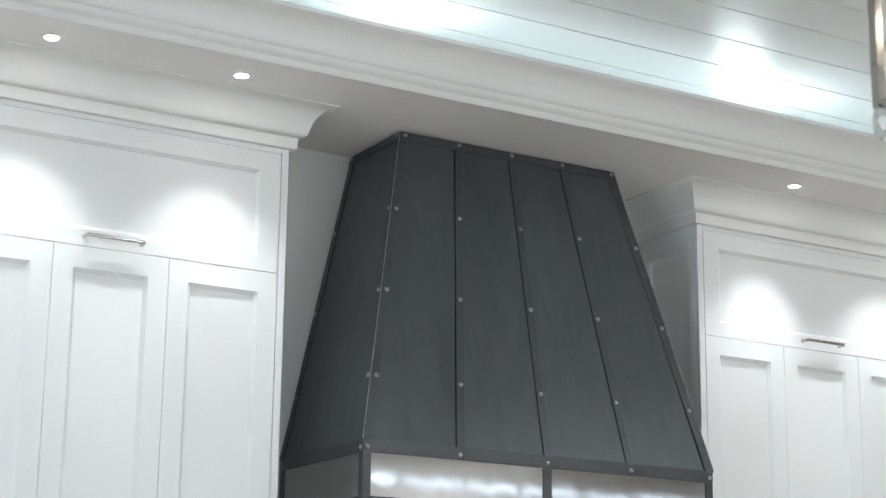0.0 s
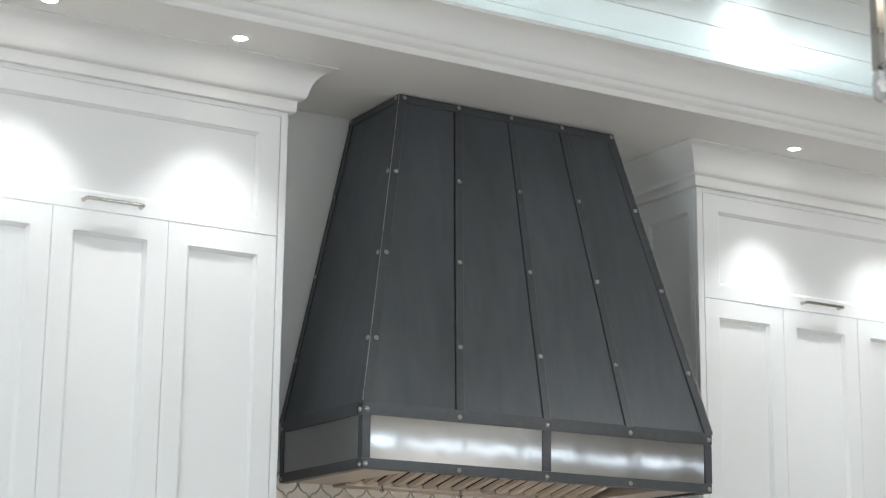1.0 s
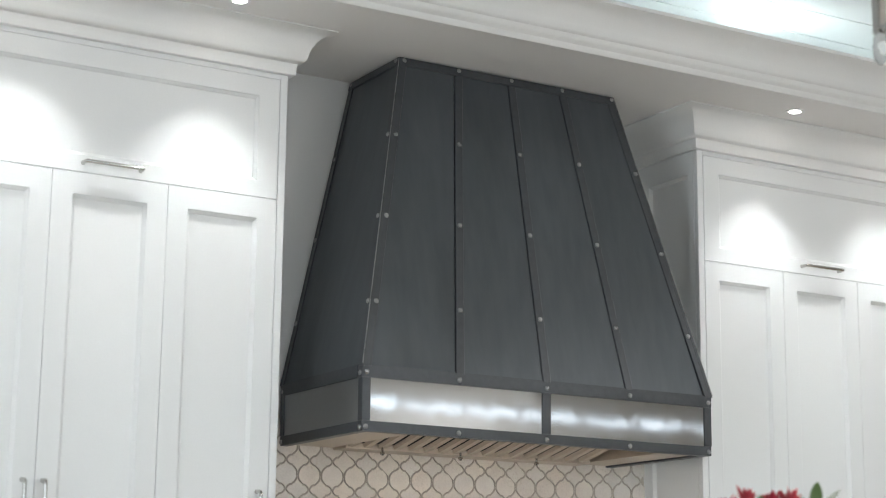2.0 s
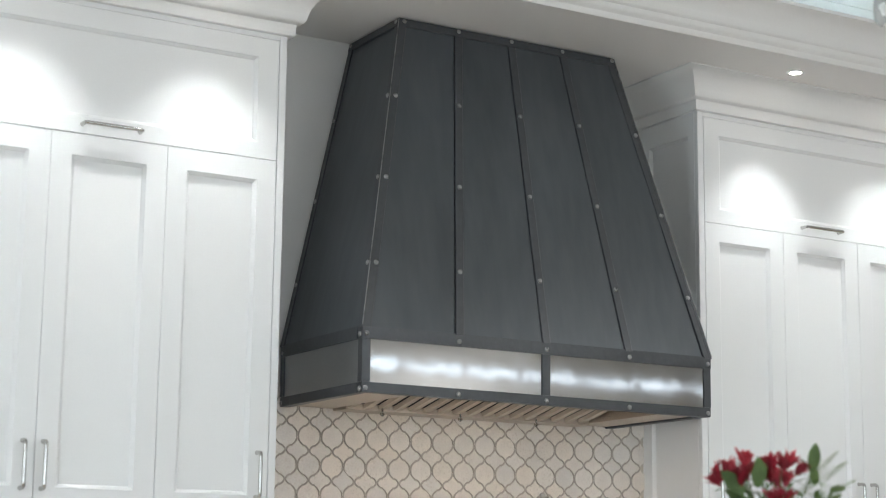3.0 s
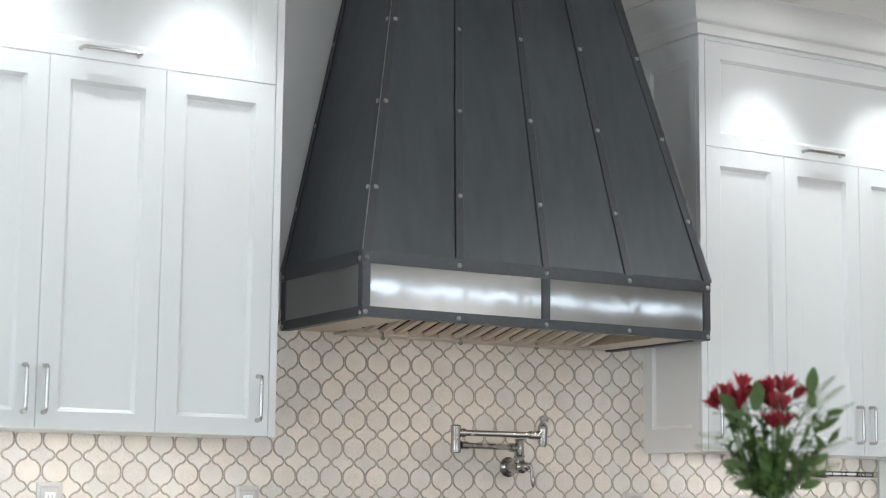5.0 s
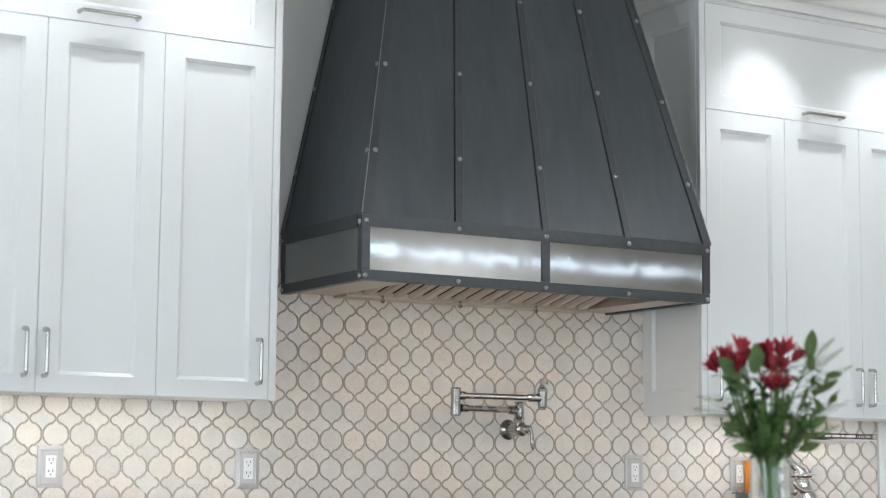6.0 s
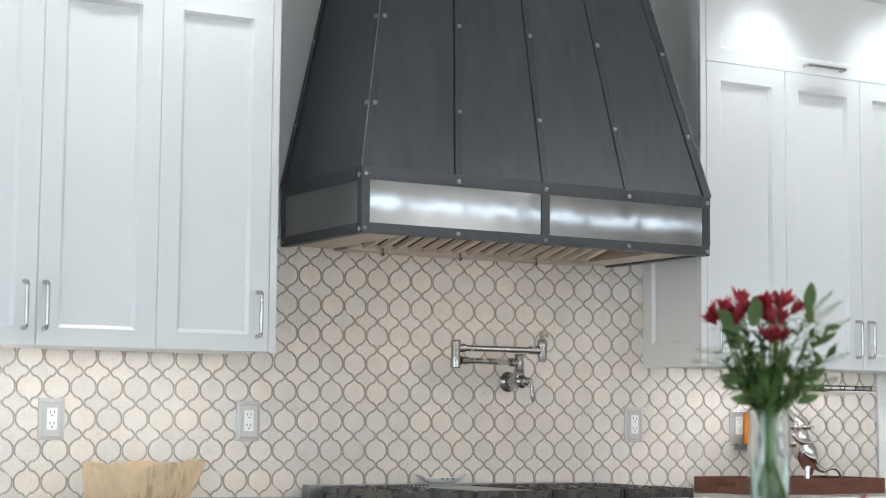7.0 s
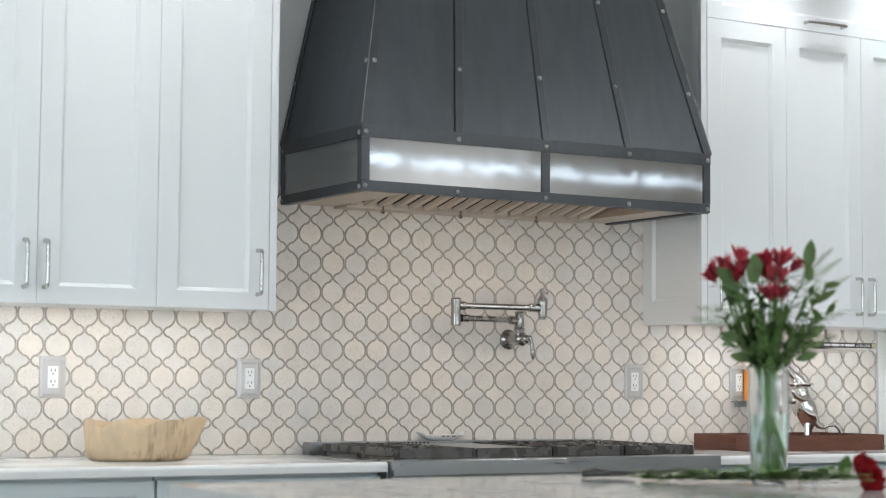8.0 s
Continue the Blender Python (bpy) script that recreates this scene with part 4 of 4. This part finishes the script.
    return part("lettering", bm, material, parent, label)


words("MEET ME AT", b1 - 0.066, DCY - 0.0854, bz + 0.0095, 0.0125, M_INK, bk, "white capital letters, upside down")
xx = b1 - 0.108
for k, wd in enumerate((0.048, 0.016, 0.040, 0.030)):
    part("lettering_bar", box(xx - wd, xx, DCY - 0.0856, DCY - 0.0851, bz + 0.0055, bz + 0.0135, 0), M_INK, bk, "white lettering bar")
    xx -= wd + 0.005
# small clear trinket at the tray's back
tr = tube([(1.205, -0.13, tz + h) for h in (0.0105, 0.02, 0.045, 0.055, 0.075, 0.09)], [0.014, 0.018, 0.012, 0.017, 0.011, 0.004], 14)
solid("glass_trinket", tr, M_CHROME, "small faceted glass ornament standing in the tray", "ornament", smooth=True)

# ---- island ----
IX0, IX1, IY0, IY1 = -1.62, 2.4, -3.05, -1.47
isl = thing("kitchen_island", ((IX0 + IX1) / 2, (IY0 + IY1) / 2, 0), "kitchen island with a polished pale grey stone top", "island")
part("top", box(IX0, IX1, IY0, IY1, COUNTER - 0.04, COUNTER, 0.004), M_ISLAND, isl, "polished pale grey stone top")
part("body", box(IX0 + 0.06, IX1 - 0.06, IY0 + 0.3, IY1 - 0.04, 0.0, COUNTER - 0.0405, 0.002), M_BASE, isl)

# ---- vase with flowers ----
VX, VY, VZ = -0.352, -2.06, COUNTER + 0.0005
vase = thing("glass_vase", (VX, VY, VZ), "tall clear glass vase half full of water", "vase")
gl = lathe(VX, VY, [(0.036, VZ), (0.040, VZ + 0.004), (0.043, VZ + 0.06), (0.047, VZ + 0.13), (0.049, VZ + 0.20), (0.047, VZ + 0.245), (0.049, VZ + 0.275), (0.047, VZ + 0.276), (0.0445, VZ + 0.245), (0.046, VZ + 0.20), (0.044, VZ + 0.13), (0.040, VZ + 0.06), (0.036, VZ + 0.016), (0.010, VZ + 0.014)], 40)
g = part("glass_body", gl, M_GLASS, vase, "clear glass", smooth=True)
g.visible_shadow = False
wt = part("water", lathe(VX, VY, [(0.0355, VZ + 0.0165), (0.0395, VZ + 0.06), (0.0435, VZ + 0.13), (0.0445, VZ + 0.165), (0.0, VZ + 0.165)], 32), M_WATER, vase, "clear water", smooth=True)
wt.visible_shadow = False


def leaf_mesh(bm, base, way, up, length, width, droop=0.25, seg=6):
    """A pointed, folded and drooping leaf."""
    base, way, up = Vector(base), Vector(way).normalized(), Vector(up)
    side = way.cross(up)
    side = side.normalized() if side.length > 1e-4 else way.orthogonal().normalized()
    up = side.cross(way).normalized()
    rows = []
    for k in range(seg + 1):
        t = k / seg
        c = base + way * (length * t) - up * (droop * length * t * t)
        w = width * 0.5 * (math.sin(math.pi * min(1, t * 0.94 + 0.06)) ** 0.75) * (1 if t < 1 else 0.05)
        rows.append([c + side * w + up * (0.22 * w), c, c - side * w + up * (0.22 * w)])
    b2 = bmesh.new()
    vs = [[b2.verts.new(p) for p in r] for r in rows]
    for r0, r1 in zip(vs, vs[1:]):
        for i in range(2):
            b2.faces.new((r0[i], r0[i + 1], r1[i + 1], r1[i]))
    bmesh.ops.solidify(b2, geom=b2.faces[:], thickness=0.0006)
    return merge(bm, b2)


def lily(bm, c, way, r, rg):
    """A half-open flower of six narrow petals."""
    c, way = Vector(c), Vector(way).normalized()
    u = way.orthogonal().normalized()
    w = way.cross(u)
    for k in range(6):
        a = 2 * math.pi * k / 6 + rg.uniform(-0.2, 0.2)
        out = u * math.cos(a) + w * math.sin(a)
        op = rg.uniform(0.14, 0.52)
        leaf_mesh(bm, c, way + out * op, way, r * rg.uniform(0.9, 1.3), r * 0.36, rg.uniform(-0.05, 0.3), 5)
    for k in range(4):
        a = rg.uniform(0, 6.28)
        tube([c, c + way * r * 0.8 + (u * math.cos(a) + w * math.sin(a)) * r * 0.2], [0.0009, 0.0011], 4, bm)
    return bm


rg = random.Random(21)
bq = thing("flower_bouquet", (VX, VY, VZ + 0.02), "loose bouquet of red alstroemeria with green leaves in the vase", "bouquet")
# right and up of the picture plane, to spread the heads
RT = Vector((0.864, -0.503, 0))
DP = Vector((0.503, 0.864, 0))


def spot(r, z, d=0.0):
    return Vector((VX, VY, 0)) + RT * r + DP * d + Vector((0, 0, z))


heads = [(-0.108, 1.448, 0.02), (-0.080, 1.462, -0.03), (-0.092, 1.420, -0.04), (-0.062, 1.440, 0.0), (-0.118, 1.425, 0.0), (-0.020, 1.445, 0.03), (0.002, 1.458, -0.02), (0.026, 1.466, 0.02), (0.044, 1.452, 0.0), (0.006, 1.415, -0.05), (0.012, 1.380, -0.055), (-0.006, 1.436, 0.05), (0.034, 1.428, 0.05)]
for i, (r, z, d) in enumerate(heads):
    r, z = r * 0.92, z - 0.008
    tip = spot(r, z - 0.025, d)
    foot = spot(-r * 0.30 + rg.uniform(-0.012, 0.012), VZ + 0.024, -d * 0.3)
    neck = spot(r * 0.25, VZ + 0.27, d * 0.25)
    part("stem", tube([foot, foot.lerp(neck, 0.5) + Vector((0, 0, 0.0)), neck, neck.lerp(tip, 0.5) + RT * r * 0.05, tip], [0.0036, 0.0036, 0.0034, 0.003, 0.0022], 7), M_STEM, bq, smooth=True)
    fl = bmesh.new()
    up = (tip - neck).normalized()
    for k in range(3):
        off = Vector((rg.uniform(-1, 1), rg.uniform(-1, 1), rg.uniform(-0.4, 0.6)))
        lily(fl, tip + off * 0.014, up + off * 0.55, rg.uniform(0.034, 0.046), rg)
    part("flower_head", fl, M_PETAL, bq, "deep red half-open petals")
    # leaves along the stem
    for k in range(14):
        t = rg.uniform(-0.1, 0.95)
        p = neck.lerp(tip, max(0.02, t))
        an = rg.uniform(0, 6.28)
        out = RT * math.cos(an) + DP * math.sin(an)
        lf = leaf_mesh(bmesh.new(), p, out * rg.uniform(0.6, 1.1) + Vector((0, 0, rg.uniform(0.1, 1.0))), (0, 0, 1), rg.uniform(0.035, 0.065), rg.uniform(0.011, 0.020), rg.uniform(0.1, 0.6))
        part("leaf", lf, M_LEAF, bq, smooth=True)
# broad single leaves that stand out of the outline
for r, z, d, vr, vz, ln, wd, m in ((0.090, 1.425, -0.01, 0.18, 1.0, 0.095, 0.042, M_LEAF), (0.098, 1.395, 0.0, 0.0, 1.0, 0.06, 0.03, M_LEAF), (-0.075, 1.370, -0.05, -0.75, 0.75, 0.105, 0.052, M_LEAF), (-0.045, 1.385, -0.05, 0.05, 1.0, 0.085, 0.046, M_LEAF), (-0.030, 1.40, -0.04, -0.2, 1.0, 0.08, 0.044, M_LEAF), (-0.055, 1.345, -0.03, -1.0, 0.55, 0.10, 0.032, M_LEAF), (0.10, 1.34, 0.0, 1.0, 0.55, 0.10, 0.024, M_LEAF_PALE), (0.135, 1.385, 0.01, 1.0, 0.12, 0.055, 0.022, M_LEAF_PALE),
                                   (-0.06, 1.25, -0.03, -1.0, 0.35, 0.085, 0.034, M_LEAF), (-0.045, 1.21, -0.03, -1.0, 0.15, 0.07, 0.034, M_LEAF), (0.08, 1.26, -0.02, 0.9, 0.5, 0.08, 0.032, M_LEAF), (0.07, 1.21, 0.02, 1.0, 0.3, 0.075, 0.03, M_LEAF), (0.0, 1.20, -0.05, 0.2, 1.0, 0.15, 0.034, M_STEM), (-0.02, 1.21, -0.055, -0.15, 1.0, 0.17, 0.030, M_STEM), (0.03, 1.19, -0.045, 0.3, 1.0, 0.13, 0.030, M_LEAF)):
    part("broad_leaf", leaf_mesh(bmesh.new(), spot(r, z, d), RT * vr + Vector((0, 0, vz)) - DP * 0.15, -DP, ln * 0.72, wd * 0.72, 0.2, 8), m, bq, smooth=True)
# extra stalks inside the vase
for k in range(12):
    a = rg.uniform(0, 6.28)
    r0 = rg.uniform(0.008, 0.028)
    foot = Vector((VX + math.cos(a) * r0, VY + math.sin(a) * r0, VZ + 0.022))
    head = Vector((VX - math.cos(a + 0.6) * r0 * 1.2, VY - math.sin(a + 0.6) * r0 * 1.2, VZ + 0.29))
    part("stem", tube([foot, foot.lerp(head, 0.5), head], rg.uniform(0.0028, 0.0044), 7), M_STEM, bq, smooth=True)
# leaves that stand under water and in the vase's neck
for k in range(34):
    a, r0 = rg.uniform(0, 6.28), rg.uniform(0.004, 0.024)
    p = Vector((VX + math.cos(a) * r0, VY + math.sin(a) * r0, VZ + rg.uniform(0.03, 0.20)))
    part("leaf", leaf_mesh(bmesh.new(), p, Vector((rg.uniform(-0.22, 0.22), rg.uniform(-0.22, 0.22), 1)), (math.cos(a), math.sin(a), 0), rg.uniform(0.04, 0.06), rg.uniform(0.012, 0.020), 0.1, 5), M_LEAF, bq, smooth=True)
# leafy sprays and feathery fern
for r0, z0, r1, z1, d in ((0.02, 1.19, 0.125, 1.37, 0.02), (0.02, 1.19, 0.10, 1.30, -0.02), (-0.02, 1.19, -0.085, 1.30, 0.02), (-0.01, 1.19, -0.10, 1.24, -0.02), (0.02, 1.19, 0.115, 1.24, 0.03), (0.01, 1.2, 0.09, 1.42, 0.02), (0.0, 1.19, 0.07, 1.25, -0.03), (-0.005, 1.19, -0.06, 1.34, 0.03), (0.0, 1.19, 0.03, 1.32, -0.05), (0.0, 1.19, -0.03, 1.30, -0.05), (0.02, 1.19, 0.13, 1.32, -0.01), (0.0, 1.17, 0.06, 1.22, -0.05), (0.0, 1.17, -0.055, 1.22, -0.04), (0.02, 1.2, 0.10, 1.40, -0.03), (-0.01, 1.19, -0.075, 1.26, 0.0)):
    a, c = spot(r0, z0, d), spot(r1 * 1.12, z1, d * 1.5)
    mid = a.lerp(c, 0.5) + Vector((0, 0, 0.02))
    part("stem", tube([a, mid, c], [0.0022, 0.0017, 0.0008], 5), M_STEM, bq)
    for k in range(16):
        t = 0.15 + 0.85 * k / 15
        p = (1 - t) ** 2 * a + 2 * t * (1 - t) * mid + t * t * c
        sgn = 1 if k % 2 else -1
        out = RT * rg.uniform(-0.4, 1) * sgn + DP * rg.uniform(-0.6, 0.6) + Vector((0, 0, rg.uniform(0.1, 0.8)))
        part("leaflet", leaf_mesh(bmesh.new(), p, out, (0, 0, 1), rg.uniform(0.032, 0.056), rg.uniform(0.011, 0.019), 0.3, 4), M_LEAF, bq)
for r0, z0, vr, vz, ln in ((0.05, 1.33, 1, 0.55, 0.15), (0.06, 1.28, 1, 0.35, 0.13), (-0.05, 1.29, -1, 0.12, 0.12), (-0.05, 1.31, -1, 0.2, 0.11), (0.06, 1.38, 0.8, 0.8, 0.12), (0.07, 1.25, 1, 0.15, 0.09), (0.05, 1.36, 1, 0.7, 0.15)):
    fern = bmesh.new()
    base, way = spot(r0, z0, rg.uniform(-0.03, 0.03)), (RT * vr + Vector((0, 0, vz))).normalized()
    tube([base, base + way * ln], [0.0009, 0.0004], 4, fern)
    for k in range(26):
        t = 0.2 + 0.8 * k / 25
        p = base + way * ln * t
        for sgn in (-1, 1):
            q = p + way * 0.012 + (Vector((0, 0, 1)) * sgn * (1.1 - t) + DP * rg.uniform(-0.5, 0.5)) * 0.030
            tube([p, q], [0.0005, 0.0003], 3, fern)
    part("fern_frond", fern, M_LEAF_PALE, bq, "feathery pale green fern")

# flowers lying on the island before the vase
cut = thing("cut_flower", (-0.30, -2.15, COUNTER), "single cut red rose with green leaves lying on the island", "flower")
za = COUNTER + 0.008
p0, p1 = Vector((-0.50, -1.76, za)), Vector((-0.277, -2.275, za + 0.018))
part("stem", tube([p0, p0.lerp(p1, 0.3) + Vector((0, 0, -0.002)), p0.lerp(p1, 0.7), p1], 0.0042, 8), M_STEM, cut, smooth=True)
for k in range(270):
    t = rg.uniform(0.0, 0.96)
    p = p0.lerp(p1, t) + Vector((rg.uniform(-0.02, 0.02), rg.uniform(-0.02, 0.012), rg.uniform(-0.003, 0.016))) - DP * (0.11 * rg.random() ** 1.5)
    out = Vector((rg.uniform(-1, 1), rg.uniform(-1, 1), rg.uniform(0.0, 0.16)))
    part("leaf", leaf_mesh(bmesh.new(), p, out, (0, 0, 1), rg.uniform(0.035, 0.065), rg.uniform(0.014, 0.026), 0.10, 5), M_LEAF if rg.random() < 0.12 else M_GREENERY, cut)
part("leaf", leaf_mesh(bmesh.new(), p1 + Vector((-0.03, 0.02, 0.0)), RT * 0.35 + Vector((0, 0, 1)) , -DP, 0.055, 0.03, 0.2, 6), M_STEM, cut)
rose = bmesh.new()
RC = p1 + RT * 0.020 + Vector((0, 0, 0.002))
axis = (RT * 0.9 + Vector((0, 0, 0.35)) - DP * 0.3).normalized()
ru = axis.orthogonal().normalized()
rw = axis.cross(ru)
for k in range(26):
    a = k * 2.399
    t = k / 25
    out = ru * math.cos(a) + rw * math.sin(a)
    c = RC + out * (0.007 + 0.020 * t) - axis * (0.010 + 0.006 * t)
    if c.z < COUNTER + 0.006:
        c.z = COUNTER + 0.006
    leaf_mesh(rose, c, axis * (1.05 - 0.5 * t) + out * (0.10 + 0.75 * t) + Vector((0, 0, 0.15)), out, 0.044 + 0.014 * rg.random(), 0.048, -0.25 + 0.45 * t, 5)
part("rose_head", rose, M_ROSE, cut, "dark red ruffled petals", smooth=True)

# dark closed shears
sh = thing("garden_shears", (-0.50, -1.63, COUNTER), "small black-handled shears lying on the island", "shears")
q = Vector((-0.520, -1.642, COUNTER + 0.011))
for s in (-1, 1):
    part("grip", tube([q - RT * 0.062 + DP * 0.016 * s, q - RT * 0.03 + DP * 0.022 * s + Vector((0, 0, 0.003)), q + RT * 0.012 + DP * 0.010 * s], [0.008, 0.0095, 0.007], 10), M_CAST, sh, smooth=True)
part("blade", tube([q + RT * 0.010, q + RT * 0.04, q + RT * 0.072], [0.007, 0.0065, 0.002], 8), M_CAST, sh, smooth=True)

# ---- lantern pendant over the island ----
LX, LY = 0.068, -2.373
pd = thing("lantern_pendant", (LX, LY, 2.55), "open metal lantern pendant with lit candle bulbs", "pendant lamp")
LB, LT, LW = 2.60, 3.04, 0.165
for sx in (-1, 1):
    for sy in (-1, 1):
        part("post", box(LX + sx * LW - 0.013, LX + sx * LW + 0.013, LY + sy * LW - 0.013, LY + sy * LW + 0.013, LB, LT, 0.002), M_LANTERN, pd)
        part("finial", tube([(LX + sx * LW, LY + sy * LW, LB), (LX + sx * LW, LY + sy * LW, LB - 0.008), (LX + sx * LW, LY + sy * LW, LB - 0.03), (LX + sx * LW, LY + sy * LW, LB - 0.066), (LX + sx * LW, LY + sy * LW, LB - 0.080)], [0.010, 0.016, 0.019, 0.017, 0.005], 12), M_CRYSTAL, pd, "pale crystal drop", smooth=True)
for z in (LB + 0.01, LT - 0.01):
    for s in (-1, 1):
        part("rail", box(LX - LW + 0.0105, LX + LW - 0.0105, LY + s * LW - 0.009, LY + s * LW + 0.009, z - 0.009, z + 0.009, 0.002), M_LANTERN, pd)
        part("rail", box(LX + s * LW - 0.009, LX + s * LW + 0.009, LY - LW + 0.0105, LY + LW - 0.0105, z - 0.009, z + 0.009, 0.002), M_LANTERN, pd)
for s, t in ((1, 1), (1, -1), (-1, 1), (-1, -1)):
    part("hanger", tube([(LX + s * LW, LY + t * LW, LT - 0.005), (LX + s * LW * 0.5, LY + t * LW * 0.5, LT + 0.06), (LX, LY, LT + 0.11)], 0.006, 8), M_LANTERN, pd, smooth=True)
part("stem_rod", tube([(LX, LY, LT + 0.10), (LX, LY, CEIL - 0.02)], 0.007, 10), M_LANTERN, pd, smooth=True)
part("canopy", lathe(LX, LY, [(0.012, CEIL - 0.03), (0.055, CEIL - 0.022), (0.06, CEIL - 0.004), (0.06, CEIL + 0.001)], 24), M_LANTERN, pd, smooth=True)
part("stem_rod", tube([(LX, LY, LT + 0.10), (LX, LY, LB + 0.06)], 0.006, 10), M_LANTERN, pd, smooth=True)
for k in range(4):
    a = math.pi / 4 + k * math.pi / 2
    cx_, cy_ = LX + 0.07 * math.cos(a), LY + 0.07 * math.sin(a)
    part("arm", tube(bent([(LX, LY, LB + 0.08), (LX + 0.07 * math.cos(a), LY + 0.07 * math.sin(a), LB + 0.06), (cx_, cy_, LB + 0.12)]), 0.004, 8), M_LANTERN, pd, smooth=True)
    part("candle_sleeve", lathe(cx_, cy_, [(0.011, LB + 0.13), (0.011, LB + 0.23), (0.004, LB + 0.231)], 12), M_WHITE, pd, smooth=True)
    part("bulb", lathe(cx_, cy_, [(0.006, LB + 0.232), (0.015, LB + 0.255), (0.016, LB + 0.275), (0.009, LB + 0.305), (0.002, LB + 0.325)], 14), M_BULB, pd, "glowing candle bulb", smooth=True)

# ---- tiled backsplash, last ----
PX, PZ = 0.0849, 0.0956
HW, HH = PX / 2, PZ / 2
ROUND = [(0.0, 0.945), (0.20, 0.925), (0.36, 0.85), (0.48, 0.745), (0.56, 0.635), (0.60, 0.545), (0.675, 0.535), (0.672, 0.375), (0.73, 0.255), (0.82, 0.15), (0.91, 0.085), (1.0, 0.055)]
WAIST = [(1 - z, 1 - w) for z, w in ROUND[::-1]]


def outline(shape, grow):
    """A lantern outline drawn in by the joint."""
    right = [(w * HW, z * HH) for z, w in shape]
    pts = right + [(-w, z) for w, z in right[::-1]] + [(-w, -z) for w, z in right[1:]] + [(w, -z) for w, z in right[:0:-1]]
    out, n = [], len(pts)
    for i, (x, z) in enumerate(pts):
        a, c = Vector(pts[i - 1]), Vector(pts[(i + 1) % n])
        d = (c - a).normalized()
        out.append((x - d.y * grow, z + d.x * grow))
    return out


def tile_mesh(shape, seed):
    rg2 = random.Random(seed)
    a, b_, c = outline(shape, 0.0009), outline(shape, 0.0014), outline(shape, 0.0036)
    tx, tz_ = rg2.uniform(-0.008, 0.008), rg2.uniform(-0.008, 0.008)
    bm = loft([[(x, 0.0002, z) for x, z in a], [(x, -0.0044 + x * tx + z * tz_, z) for x, z in b_], [(x, -0.0062 + x * tx + z * tz_, z) for x, z in c]])
    for f in bm.faces:
        f.material_index, f.smooth = (1, True) if len(f.verts) == 4 else (0, False)
    bmesh.ops.triangulate(bm, faces=[f for f in bm.faces if len(f.verts) > 4])
    me = finish(bm, "tile", M_TILE)
    me.materials.append(M_RIM)
    return me


bs = thing("backsplash", (0, 0, COUNTER), "cream lantern-shaped glazed tiles with recessed taupe joints", "backsplash", kind="structure")
part("grout_bed", box(-3.05, TILE_END, -0.0012, 0.0075, COUNTER + 0.0005, 1.76, 0), M_GROUT, bs)
meshes = [[tile_mesh(sh, i) for i in range(8)] for sh in (ROUND, WAIST)]
AX, AZ = -0.560, 1.636
# the sheets were laid by hand: how far they stray along the wall
LAID = ((-1.2, -0.6, 0.2, 0.7, 1.15, 1.7, 1.95), (0.003, 0.005, 0.003, -0.007, -0.011, 0.0, 0.010))
spots = []
for half in (0, 1):
    for i in range(-32, 32):
        for j in range(-9, 3):
            x, z = AX + (i + half * 0.5) * PX, AZ + (j + half * 0.5) * PZ
            if x < -3.0 or x - HW * 0.9 > TILE_END:
                continue
            x += float(np.interp(x, LAID[0], LAID[1]))
            limit = 1.79 if CAB_L < x < CAB_R else CAB_BOTTOM + 0.05
            if COUNTER - 0.03 < z < limit:
                spots.append((x, z, half))
spots.sort(key=lambda s: (abs(s[0] + 0.3), s[1]))
rg3 = random.Random(8)
rest = bmesh.new()
for k, (x, z, half) in enumerate(spots):
    me = rg3.choice(meshes[half])
    clip_low, clip_end = z - HH < COUNTER + 0.001, x + HW > TILE_END
    if k < 300 and not clip_low and not clip_end:
        ob = new("tile", me)
        ob.parent = bs
        ob.location = (x, -0.0005, z - COUNTER)
    else:
        b2 = bmesh.new()
        b2.from_mesh(me)
        b2.transform(Matrix.Translation((x, -0.0005, z)))
        for lim, co, no in ((clip_low, (0, 0, COUNTER + 0.001), (0, 0, -1)), (clip_end, (TILE_END - 0.001, 0, 0), (1, 0, 0))):
            if lim:
                bmesh.ops.bisect_plane(b2, geom=b2.verts[:] + b2.edges[:] + b2.faces[:], plane_co=co, plane_no=no, clear_outer=True)
        merge(rest, b2)
ob = part("tile_field", rest, M_TILE_REST, bs, "cream lantern tiles")
ob.data.materials.append(M_RIM)
ob["kind"] = "stuff"
